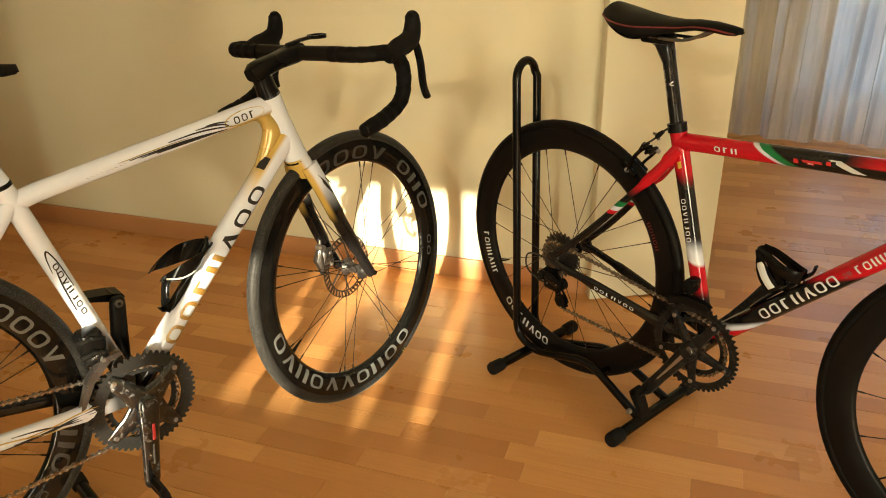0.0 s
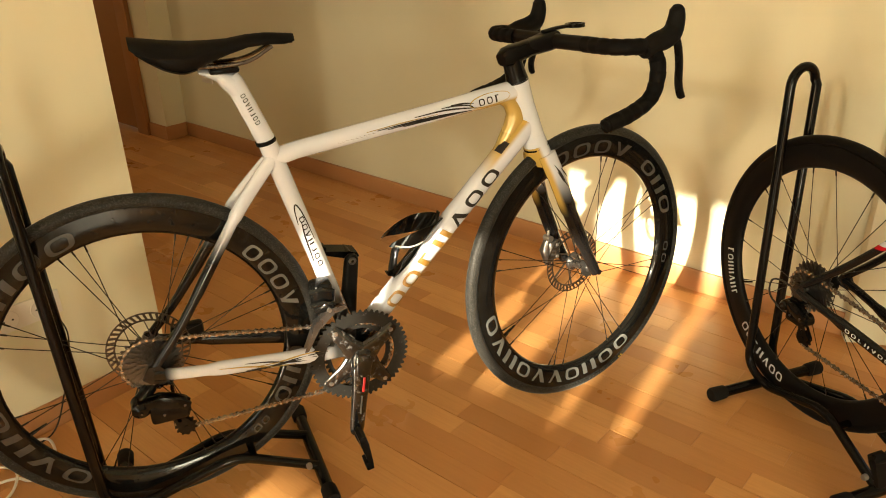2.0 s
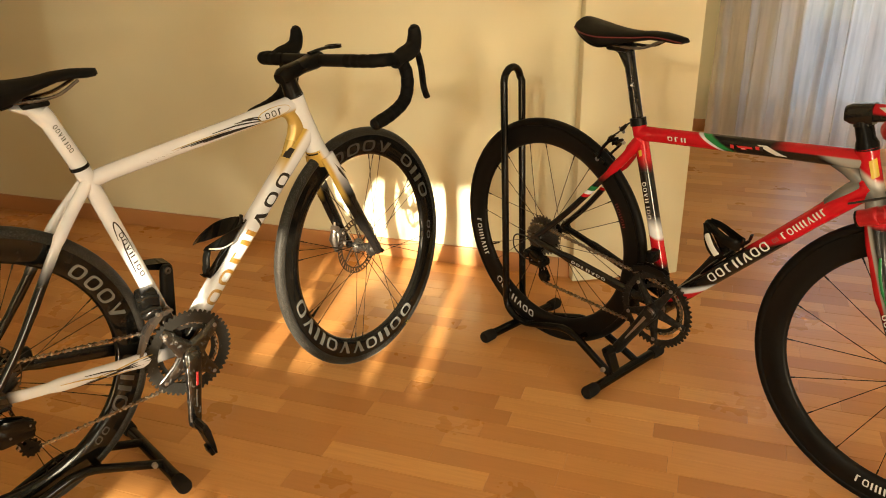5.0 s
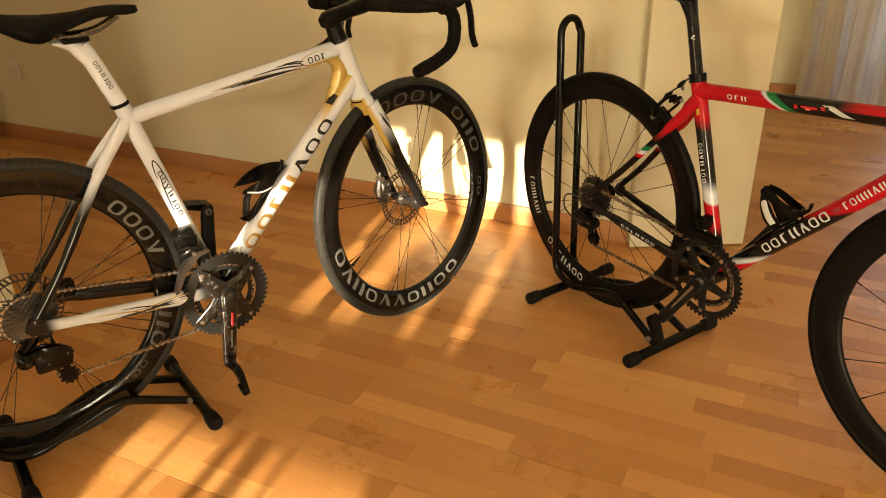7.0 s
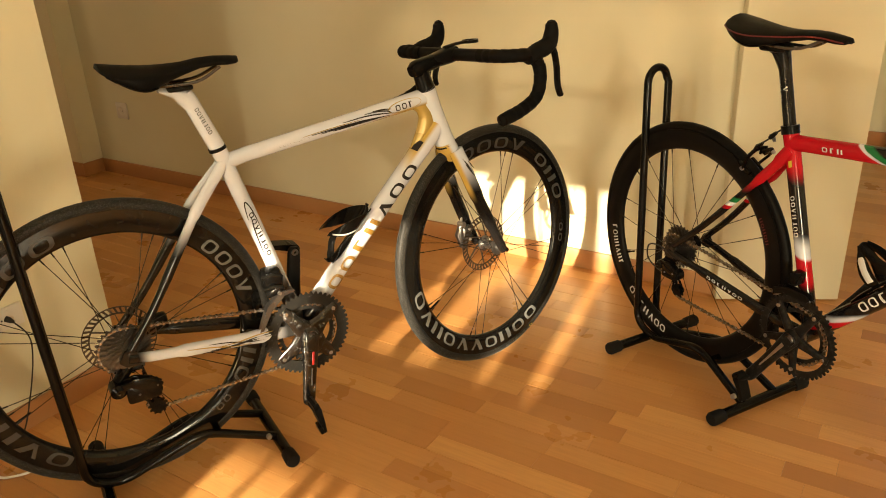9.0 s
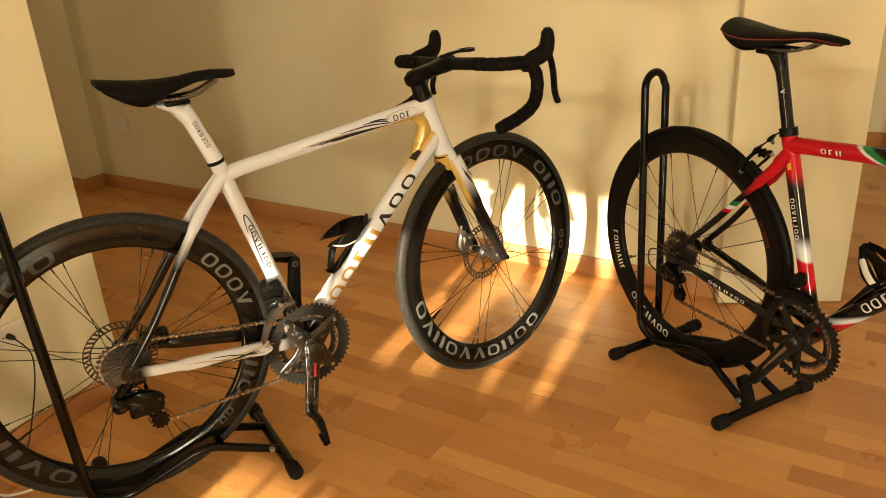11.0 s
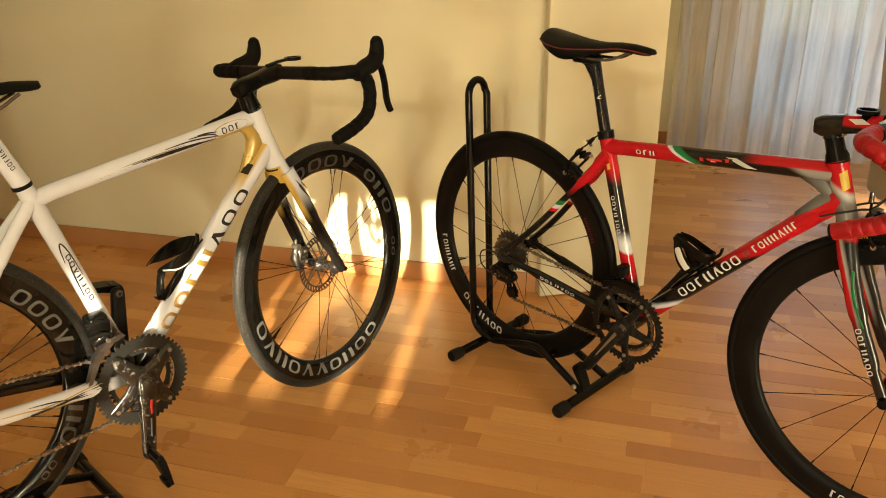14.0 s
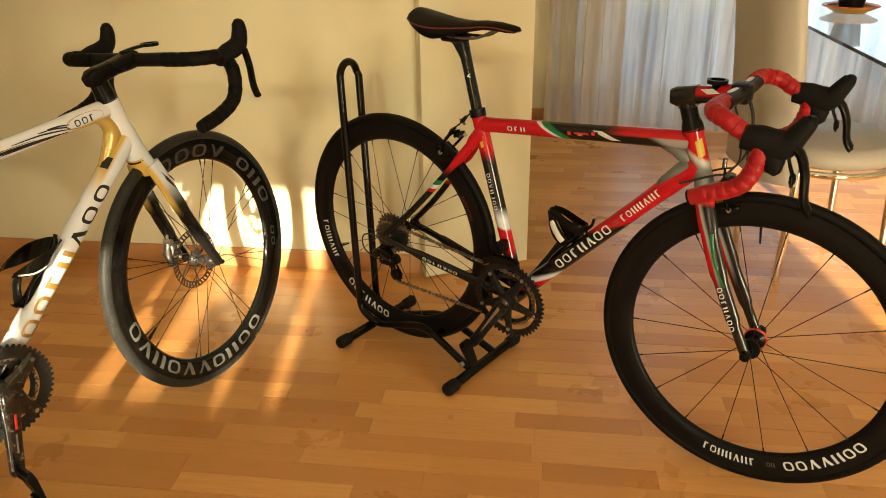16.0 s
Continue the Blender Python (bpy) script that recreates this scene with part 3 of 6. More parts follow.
def wheel(parent, name, R, tyre_w, depth, spokes, m, rim_mat, tyre_mat, hub_mat, rotor=None, words=(), rear=False, valve=205, labels=(), triple=False, phase=0.0, spread=0.32):
    """A racing wheel in its own plane, axle along y."""
    r_out = R - tyre_w * 0.92
    r_in = r_out - depth
    h = 0.0128
    prof = [(r_in, 0.0), (r_in + 0.0015, 0.0045), (r_in + 0.007, 0.0085), (r_in + 0.020, 0.0125), (r_in + 0.034, h), (r_out - 0.010, 0.0122), (r_out + 0.003, 0.0115), (r_out + 0.003, -0.0115), (r_out - 0.010, -0.0122), (r_in + 0.034, -h), (r_in + 0.020, -0.0125), (r_in + 0.007, -0.0085), (r_in + 0.0015, -0.0045)]
    rim = part(name, Geo().lathe(prof, 96), rim_mat, parent, m=m)
    c, rt = R - tyre_w / 2, tyre_w / 2
    tp = [(c + rt * math.cos(a) * (1.04 if math.cos(a) > 0 else 1), rt * 1.03 * math.sin(a)) for a in [radians(-150 + 300 * k / 14) for k in range(15)]]
    tyre = part("tyre", Geo().lathe(tp, 96), tyre_mat, rim)
    for a0, a1, n, mat in labels:
        marks(tyre, mat, arc_blocks(word(radians(a0), radians(a1), n), c - 0.0032, c + 0.0032, lambda r: -rt * 1.03 - 0.0006), "bobi")
    w = 0.028 if not rear else 0.030
    hub = Geo().lathe([(0.0, -w - 0.012), (0.009, -w - 0.012), (0.010, -w), (0.022, -w), (0.022, -w + 0.005), (0.013, -w + 0.012), (0.012, 0.0), (0.013, w - 0.012), (0.022, w - 0.005), (0.022, w), (0.010, w), (0.009, w + 0.012), (0.0, w + 0.012)], 28, closed=False)
    part("hub", hub, hub_mat, rim)
    for k in range(spokes):
        sd = 1 if k % 2 else -1
        a = 2 * math.pi * (k + (spread if k % 2 else 0.0)) / spokes + radians(phase)
        lead = radians(0 if not rear and rotor is None else 62) * (1 if (k // 2) % 2 else -1)
        if triple:
            a = 2 * math.pi * (k // 3) * 3 / spokes + radians(phase + 5.5 * (k % 3 - 1))
            sd, lead = (1 if k % 3 == 1 else -1), radians(-70 * (k % 3 - 1))
        p0 = Vector((0.020 * math.cos(a + lead), sd * (w - 0.002), 0.020 * math.sin(a + lead)))
        p1 = Vector(((r_in + 0.004) * math.cos(a), sd * 0.002, (r_in + 0.004) * math.sin(a)))
        g = Geo().sweep([p0, p1], (0.00070, 0.0010), 6)
        g.sweep([p1 - (p1 - p0).normalized() * 0.016, p1], 0.0018, 6)
        part("spoke", g, SPOKE, rim)
    valve = radians(valve)
    part("valve", Geo().sweep([(r * math.cos(valve), 0, r * math.sin(valve)) for r in (r_in - 0.035, r_in - 0.004, r_in + 0.004)], [0.0020, 0.0028, 0.0028], 8), ALLOY_B, rim)
    if rotor is not None:
        g = Geo()
        y0 = rotor - 0.0009
        # braking ring cut by slanted slots
        for k in range(40):
            a = 2 * math.pi * k / 40
            quad = []
            for rr, da in ((0.0635, 0.00), (0.080, 0.10), (0.080, 0.17), (0.0635, 0.07)):
                quad.append((rr * math.cos(a + da), rr * math.sin(a + da)))
            g.plate(quad, y0, y0 + 0.0018)
        g.plate(ring_outline(0.080, 72), y0, y0 + 0.0018, hole=ring_outline(0.0775, 72))
        g.plate(ring_outline(0.0655, 72), y0, y0 + 0.0018, hole=ring_outline(0.062, 72))
        for k in range(6):
            a = 2 * math.pi * k / 6
            g.sweep([(0.022 * math.cos(a), rotor, 0.022 * math.sin(a)), (0.063 * math.cos(a + 0.5), rotor, 0.063 * math.sin(a + 0.5))], (0.0035, 0.0012), 6)
        part("brake_disc", g, DISC, rim)
    for a0, a1, n, mat, lo, hi, sides, shapes in words:
        for sd in sides:
            ra, rb = r_in + lo * depth, r_in + hi * depth

            def width(r):
                pts = [(p[0], abs(p[1])) for p in prof[:7]]
                return float(np.interp(r, [p[0] for p in pts], [p[1] for p in pts]))

            marks(rim, mat, arc_blocks(word(radians(a0), radians(a1), n, 0.07), ra, rb, lambda r: sd * (width(r) + 0.0011)), shapes)
    return rim


def saddle(parent, nose, tail, mat, edge_mat=None):
    """A long racing saddle; nose and tail as (x, z)."""
    L = nose[0] - tail[0]

    def crest(u):
        return tail[1] + (nose[1] - tail[1]) * u - 0.009 * math.sin(math.pi * min(1, u * 1.35)) + 0.003 * math.sin(math.pi * max(0, (u - 0.6) / 0.4))

    rings = []
    shape = [(0.0, 0.040, 0.007), (0.03, 0.056, 0.014), (0.10, 0.066, 0.026), (0.19, 0.068, 0.042), (0.28, 0.064, 0.050), (0.36, 0.055, 0.046), (0.46, 0.042, 0.034), (0.58, 0.030, 0.025), (0.70, 0.024, 0.021), (0.82, 0.021, 0.020), (0.92, 0.019, 0.019), (0.98, 0.015, 0.015), (1.0, 0.010, 0.008)]
    for u, half, thick in shape:
        x = tail[0] + L * u
        z = crest(u)
        ring = []
        for k in range(20):
            a = 2 * math.pi * k / 20
            c, s = math.cos(a), math.sin(a)
            y = half * math.copysign(abs(c) ** 0.8, c)
            if s >= 0:
                zz = z - 0.006 * (abs(y) / half) ** 2 * 1.2 + 0.004 * s - 0.010 * (abs(y) / 0.07) ** 2
            else:
                zz = z - thick * abs(s) ** 0.55 * (0.55 + 0.45 * abs(c)) - 0.010 * (abs(y) / 0.07) ** 2
            ring.append((x, y, zz))
        rings.append(ring)
    sd = part("saddle", Geo().grid(rings), mat, parent, angle=60)
    for s in (-1, 1):
        zt = tail[1]
        rail = spline([(tail[0] + 0.035, s * 0.035, zt - 0.035), (tail[0] + 0.09, s * 0.024, zt - 0.050), (tail[0] + 0.18, s * 0.022, zt - 0.052), (tail[0] + 0.235, s * 0.012, zt - 0.030)], 5)
        part("rail", Geo().sweep(rail, 0.0034, 8), HUB_GREY, sd)
        skirt = [(tail[0] + L * u, s * half * 0.90, crest(u) - thick * 0.64 - 0.008 * (half / 0.07) ** 2) for u, half, thick in shape[1:6]]
        part("shell_edge", Geo().sweep(spline(skirt, 4), (0.003, 0.0022), 8), MECH_B, sd)
    if edge_mat:
        for s in (-1, 1):
            line = [(tail[0] + L * u, s * half * 0.985, crest(u) - 0.007 - 0.010 * (half / 0.07) ** 2) for u, half, th in shape[1:12]]
            part("piping", Geo().sweep(spline(line, 4), 0.0016, 6), edge_mat, sd)
    return sd


def chain_path(cr, rr, cs, rs, guide, tension):
    """Chain loop in x and z: chainring centre and radius, sprocket centre and radius, guide and tension pulleys."""
    top0 = (cs[0] + 0.0, cs[1] + rs)
    top1 = (cr[0] - rr * 0.02, cr[1] + rr)
    pts = []
    for k in range(13):
        a = radians(92 - 180 * k / 12)
        pts.append((cr[0] + rr * math.cos(a), cr[1] + rr * math.sin(a)))
    pts.append(tension[0:1][0:1] and (tension[0] + 0.004, tension[1] - 0.020))
    pts.append((tension[0] - 0.020, tension[1] - 0.008))
    pts.append((tension[0] - 0.014, tension[1] + 0.014))
    pts.append((guide[0] + 0.018, guide[1] - 0.004))
    pts.append((guide[0] + 0.014, guide[1] + 0.016))
    for k in range(9):
        a = radians(-60 - 205 * k / 8)
        pts.append((cs[0] + rs * math.cos(a), cs[1] + rs * math.sin(a)))
    return pts


def chain(parent, pts, y_front, y_back, xf, xb, mat, name="chain"):
    """Roller chain: side plates and pins along a closed loop."""
    loop = [Vector((x, 0, z)) for x, z in pts]
    loop.append(loop[0])
    lens = [0.0]
    for a, b in zip(loop, loop[1:]):
        lens.append(lens[-1] + (b - a).length)
    count = int(lens[-1] / 0.0127)
    g = Geo()
    pin = Geo()

    def at(d):
        for i in range(len(lens) - 1):
            if d <= lens[i + 1]:
                return loop[i].lerp(loop[i + 1], (d - lens[i]) / max(1e-9, lens[i + 1] - lens[i]))
        return loop[-1]

    pins = []
    for k in range(count + 1):
        p = at(lens[-1] * k / count)
        f = min(1, max(0, (p.x - xb) / (xf - xb)))
        p.y = y_back + (y_front - y_back) * f
        pins.append(p)
    for k in range(count):
        a, b = pins[k], pins[k + 1]
        d = (b - a).normalized()
        up = Vector((-d.z, 0, d.x))
        out = 0.0030 if k % 2 else 0.0022
        hi = 0.0044 if k % 2 else 0.0032
        for sd in (-1, 1):
            y = Vector((0, sd * out, 0))
            rows = []
            for yy in (0.0, 0.0009):
                o = y + Vector((0, yy * sd, 0))
                rows.append([a - d * 0.0035 + o, a + up * hi + o, (a + b) / 2 + up * hi * 0.35 + o, b + up * hi + o, b + d * 0.0035 + o, b - up * hi + o, (a + b) / 2 - up * hi * 0.35 + o, a - up * hi + o])
            g.grid(rows)
        pin.sweep([a - Vector((0, 0.0046, 0)), a + Vector((0, 0.0046, 0))], 0.0026, 8, side=(1, 0, 0))
    ob = part(name, g, mat, parent)
    part("roller_band", pin, ROLLER, ob)
    return ob


def cassette(parent, centre, big, small, count, mat):
    ob = None
    g = Geo()
    for k in range(count):
        f = k / (count - 1)
        teeth = round(big + (small - big) * f ** 0.8)
        r = teeth * 0.0127 / (2 * math.pi)
        y = -0.0225 - 0.0036 * k * 0.95
        toothed(g, centre, teeth, r, max(0.017, r - 0.014), y, y - 0.0017)
    g.sweep([(centre[0], -0.022, centre[1]), (centre[0], -0.060, centre[1])], 0.0185, 24, side=(1, 0, 0))
    return part("cassette", g, mat, parent)


def crankset(parent, bb, angle, big, small, mat, ring_mat, y=-0.046, spider=4, band=0.016, far_mat=None):
    """Outer and inner chainring, spider, both arms; angle: degrees of the drive-side arm from straight ahead."""
    cx, cz = bb
    rb, rs = big * 0.0127 / (2 * math.pi), small * 0.0127 / (2 * math.pi)
    g = Geo()
    toothed(g, bb, big, rb, rb - band, y, y - 0.0032)
    part("chainring", g, ring_mat, parent)
    g = Geo()
    toothed(g, bb, small, rs, rs - 0.012, y + 0.0085, y + 0.0055)
    part("chainring", g, ring_mat, parent)
    a = radians(angle)
    arm = Geo()
    for k in range(spider):
        b = a + radians(45 if spider == 4 else 36) + 2 * math.pi * k / spider
        wide = [(0.030, 0.007), (0.026, 0.0085), (0.018, 0.0080), (0.015, 0.0065), (0.011, 0.004)] if spider == 4 else [(0.020, 0.007), (0.013, 0.0065), (0.010, 0.006), (0.009, 0.005), (0.0085, 0.004)]
        arm.sweep([(cx + d * math.cos(b), y - o, cz + d * math.sin(b)) for d, o in ((0.0, 0.011), (0.022, 0.0105), (0.046, 0.0085), (rb - 0.028, 0.0060), (rb - 0.010, 0.0030))], wide, 14, side=(-math.sin(b), 0, math.cos(b)), square=0.1 if spider == 4 else 0.3)
    reach = ((-0.020, 0.012), (0.0, 0.018), (0.05, 0.022), (0.11, 0.025), (0.165, 0.028), (0.178, 0.028), (0.185, 0.028))
    thick = [(0.016, 0.008), (0.024, 0.013), (0.0195, 0.0105), (0.0170, 0.0095), (0.0160, 0.0085), (0.0145, 0.0075), (0.0085, 0.005)] if spider == 4 else [(0.014, 0.008), (0.021, 0.011), (0.016, 0.009), (0.014, 0.008), (0.015, 0.0075), (0.012, 0.006), (0.007, 0.004)]
    arm.sweep([(cx + d * math.cos(a), y - o, cz + d * math.sin(a)) for d, o in reach], thick, 16, side=(-math.sin(a), 0, math.cos(a)), square=0.35)
    drive = part("crank_arm", arm, mat, parent)
    part("axle_cap", Geo().lathe([(0.0, 0.0), (0.010, 0.0), (0.012, 0.003), (0.0155, 0.003), (0.0165, 0.0)], 24, (cx, y - 0.0285, cz), closed=False), HUB_GREY, drive)
    left = Geo()
    left.sweep([(cx - d * math.cos(a), -y + o - 0.01, cz - d * math.sin(a)) for d, o in reach], thick, 16, side=(-math.sin(a), 0, math.cos(a)), square=0.35)
    far = part("crank_arm", left, far_mat or mat, parent)
    part("pedal_eye", Geo().lathe([(0.004, -0.002), (0.0075, -0.002), (0.0085, 0.0), (0.0085, 0.004), (0.004, 0.004)], 16, (cx - 0.1725 * math.cos(a), -y + 0.008, cz - 0.1725 * math.sin(a))), HUB_GREY, far)
    ax = Geo().sweep([(cx, y, cz), (cx, -y, cz)], 0.021, 24, side=(1, 0, 0))
    part("bottom_bracket", ax, HUB_GREY, parent)
    for i in range(spider):
        b = a + radians(45 if spider == 4 else 36) + 2 * math.pi * i / spider
        part("ring_bolt", Geo().lathe([(0.0, -0.002), (0.004, -0.002), (0.005, 0.0), (0.005, 0.002)], 10, (cx + (rb - 0.020) * math.cos(b), y - 0.0115, cz + (rb - 0.020) * math.sin(b)), closed=False), ALLOY, drive)
    ends = [Vector((cx + 0.1725 * math.cos(a), y - 0.028, cz + 0.1725 * math.sin(a))), Vector((cx - 0.1725 * math.cos(a), -y + 0.02, cz - 0.1725 * math.sin(a)))]
    return ends


def pedal(parent, axle, outward, tilt, long=1.0):
    """A clipless pedal on its axle, hanging by the weight of its tail."""
    m = Matrix.Translation(axle) @ Matrix.Rotation(radians(tilt), 4, "Y") @ Matrix.Diagonal((long, long, 1.0, 1.0))
    s = outward
    g = Geo()
    g.sweep([(0, 0, 0), (0, s * 0.018, 0)], 0.0075, 12, side=(1, 0, 0))
    g.sweep([(0, s * 0.018, 0), (0, s * 0.062, 0)], [0.011, 0.009], 14, side=(1, 0, 0))
    g.plate([(-0.020, -0.0075), (0.000, -0.0085), (0.040, -0.0060), (0.066, -0.0030), (0.068, 0.0020), (0.040, 0.0055), (0.000, 0.0085), (-0.020, 0.0070), (-0.026, 0.0)], s * 0.022, s * 0.062)
    g.box((0.050, min(s * 0.026, s * 0.058), -0.013), (0.072, max(s * 0.026, s * 0.058), 0.002), 0.003)
    return part("pedal", g, ALLOY_B, parent, m=m)


def rear_mech(parent, hanger, guide, tension, y, mat, bulk=1.0):
    """Hanger knuckle, slanted parallelogram with inner and outer plate, lower knuckle, and a pierced cage with two toothed wheels."""
    hx, hz = hanger
    gx, gz = guide
    b = bulk
    g = Geo().sweep([(hx, y + 0.020, hz), (hx, y - 0.006, hz)], 0.0115, 18, side=(1, 0, 0))
    g.sweep(spline([(hx, y + 0.008, hz), (hx - 0.016 * b, y + 0.003, hz - 0.020), (gx - 0.040 * b, y - 0.004, gz + 0.034 * b)], 4), [(0.010, 0.010)] * 4 + [(0.012, 0.0125)] * 5, 12, square=0.25)
    mech = part("rear_derailleur", g, mat, parent)
    up = Geo().sweep([(gx - 0.042 * b, y + 0.004, gz + 0.024 * b), (gx - 0.042 * b, y - 0.024, gz + 0.022 * b), (gx - 0.041 * b, y - 0.031, gz + 0.021 * b)], [0.0165 * b, 0.0155 * b, 0.009], 18, side=(1, 0, 0))
    part("upper_knuckle", up, mat, mech)
    for dy, dz, thick in ((-0.027, 0.006, 0.010), (-0.012, 0.014, 0.009)):
        plate = [(gx - 0.036 * b, y + dy + 0.004, gz + 0.026 * b + dz * 0.5), (gx - 0.012 * b, y + dy, gz + 0.030 * b + dz * 0.3), (gx + 0.018 * b, y + dy - 0.002, gz + 0.024 * b), (gx + 0.034 * b, y + dy, gz + 0.012 * b)]
        part("link", Geo().sweep(spline(plate, 4), [(0.0042, thick)] * 4 + [(0.0048, thick * 1.35)] * 5 + [(0.0042, thick)] * 4, 12, square=0.35), mat, mech)
    part("motor_body", Geo().box((gx - 0.030 * b, y - 0.030, gz - 0.012 * b), (gx + 0.034 * b, y - 0.010, gz + 0.030 * b), 0.008, segments=3), mat, mech)
    low = Geo().sweep([(gx + 0.020 * b, y + 0.004, gz + 0.004), (gx + 0.020 * b, y - 0.020, gz + 0.004), (gx + 0.020 * b, y - 0.028, gz + 0.004)], [0.0185 * b, 0.0175 * b, 0.010], 18, side=(1, 0, 0))
    part("lower_knuckle", low, mat, mech)
    for px, pz, dy in ((-0.042 * b, 0.021 * b, -0.0325), (0.028 * b, 0.018 * b, -0.0325), (-0.008, 0.008, -0.031)):
        part("pin", Geo().lathe([(0.0, -0.0012), (0.0022, -0.0012), (0.0030, 0.002)], 10, (gx + px, y + dy, gz + pz), closed=False), HUB_GREY, mech)
    d = Vector((tension[0] - gx, 0, tension[1] - gz))
    n = Vector((-d.z, 0, d.x)).normalized()
    a, e = Vector((gx, 0, gz)), Vector((tension[0], 0, tension[1]))
    for sd in (-1, 1):
        outline = [a - d * 0.20, a + n * 0.013, a + d * 0.45 + n * 0.0085, e + n * 0.0170, e + d * 0.26 + n * 0.010, e + d * 0.26 - n * 0.010, e - n * 0.0170, a + d * 0.55 - n * 0.0085, a - n * 0.013]
        middle = (a + e) / 2
        inner = [middle + (p - middle) * 0.24 for p in outline]
        cage = Geo().plate([(p.x, p.z) for p in outline], y + sd * 0.0062 - 0.0008, y + sd * 0.0062 + 0.0008, hole=[(p.x, p.z) for p in inner])
        part("cage_plate", cage, mat, mech)
    for c in (guide, tension):
        w = Geo()
        toothed(w, c, 11, 0.0190, 0.006, y - 0.002, y + 0.002)
        w.sweep([(c[0], y - 0.0085, c[1]), (c[0], y + 0.0085, c[1])], 0.0045, 10, side=(1, 0, 0))
        part("jockey_wheel", w, MECH_B, mech)
    return mech


def wing_cage(parent, p, q, along, off, mat, mark):
    """A carbon bottle cage: a long base on the tube and two wings that curl round the bottle from its upper end."""
    p, q = Vector(p), Vector(q)
    t = (q - p).normalized()
    n = Vector((-t.z, 0, t.x))
    o = p + (q - p) * along + n * off
    fr = Matrix(((t.x, 0, n.x, o.x), (t.y, 1, n.y, o.y), (t.z, 0, n.z, o.z), (0, 0, 0, 1)))
    base = spline([(-0.082, 0, 0.020), (-0.072, 0, 0.006), (-0.040, 0, 0.002), (0.030, 0, 0.004), (0.070, 0, 0.005), (0.090, 0, 0.014)], 5)
    cage = part("bottle_cage", Geo().sweep(base, [(0.014, 0.0020)] * 3 + [(0.016, 0.0030)] * 10 + [(0.011, 0.0035)] * 10 + [(0.008, 0.0025)] * 3, 12), mat, parent, m=fr)
    for s in (-1, 1):
        low = spline([(-0.074, s * 0.010, 0.005), (-0.058, s * 0.020, 0.012), (-0.028, s * 0.026, 0.024), (0.004, s * 0.018, 0.014)], 5)
        part("cradle", Geo().sweep(low, [(0.010, 0.002)] * 5 + [(0.009, 0.002)] * 6 + [(0.005, 0.002)] * 5, 10, side=(1, 0, 0)), mat, cage)
        count, rows, hem = 18, [], []
        for k in range(count + 1):
            f = k / count
            th = radians(14 + 126 * f)
            mid = 0.066 - 0.090 * f ** 1.25
            half = 0.013 + 0.015 * math.sin(math.pi * min(1, 0.15 + 0.80 * f)) - 0.010 * max(0, f - 0.6) / 0.4
            ring = []
            for x, r in ((half, 0.037), (half, 0.0395), (-half, 0.0395), (-half, 0.037)):
                ring.append((mid + x, s * r * math.sin(th), 0.040 - r * math.cos(th)))
            rows.append(ring)
            if 6 <= k <= 16:
                hem.append(Vector((mid - half + 0.0045, s * 0.0400 * math.sin(th), 0.040 - 0.0400 * math.cos(th))))
        part("wing", Geo().grid(rows), mat, cage)
        part("decal", Geo().sweep(hem, (0.0028, 0.0008), 8, side=(1, 0, 0)), mark, cage)
    return cage


def bottle_cage(parent, p, q, along, off, mat, mark, tall=1.0):
    """A bottle cage on the upper side of a tube from p to q: a rail, two looped arms and a lip between their tips."""
    p, q = Vector(p), Vector(q)
    t = (q - p).normalized()
    n = Vector((-t.z, 0, t.x))
    o = p + (q - p) * along + n * off
    fr = Matrix(((t.x, 0, n.x, o.x), (t.y, 1, n.y, o.y), (t.z, 0, n.z, o.z), (0, 0, 0, 1)))
    g = Geo()
    g.sweep(spline([(-0.085, 0, -0.002), (-0.05, 0, 0.003), (0.03, 0, 0.006), (0.070, 0, 0.006), (0.086, 0, 0.014)], 5), [(0.010, 0.004)] * 16 + [(0.007, 0.003)] * 5, 10)
    cage = part("bottle_cage", g, mat, parent, m=fr)
    h = tall

    def shaped(points):
        return spline([(0.66 * x + 0.014, y, z) for x, y, z in points], 5)

    for s in (-1, 1):
        low = shaped([(-0.036, s * 0.008, 0.003), (-0.034, s * 0.018, 0.014 * h), (-0.030, s * 0.021, 0.036 * h), (-0.020, s * 0.017, 0.062 * h), (-0.008, s * 0.010, 0.082 * h)])
        wide = [0.007 + 0.008 * math.sin(math.pi * min(1, k / 17)) for k in range(21)]
        part("arm", Geo().sweep(low, [(w, 0.0018) for w in wide], 10, side=(1, 0, 0)), mat, cage)
        high = shaped([(-0.008, s * 0.010, 0.082 * h), (0.010, s * 0.017, 0.062 * h), (0.026, s * 0.019, 0.036 * h), (0.044, s * 0.015, 0.014 * h), (0.056, s * 0.008, 0.006)])
        part("arm", Geo().sweep(high, [(0.0085 + 0.0060 * k / 20, 0.0018) for k in range(21)], 10, side=(1, 0, 0)), mat, cage)
        if s < 0:
            line = [v + Vector((0, s * 0.0016, 0)) for v in low[5:16]]
            part("decal", Geo().sweep(line, [(0.0078, 0.0014)] * 10 + [(0.005, 0.001)], 8, side=(1, 0, 0)), mark, cage)
    part("lip", Geo().sweep(shaped([(-0.008, -0.011, 0.081 * h), (-0.011, 0.0, 0.085 * h), (-0.008, 0.011, 0.081 * h)]), (0.0055, 0.0018), 10, side=(1, 0, 0)), mat, cage)
    return cage


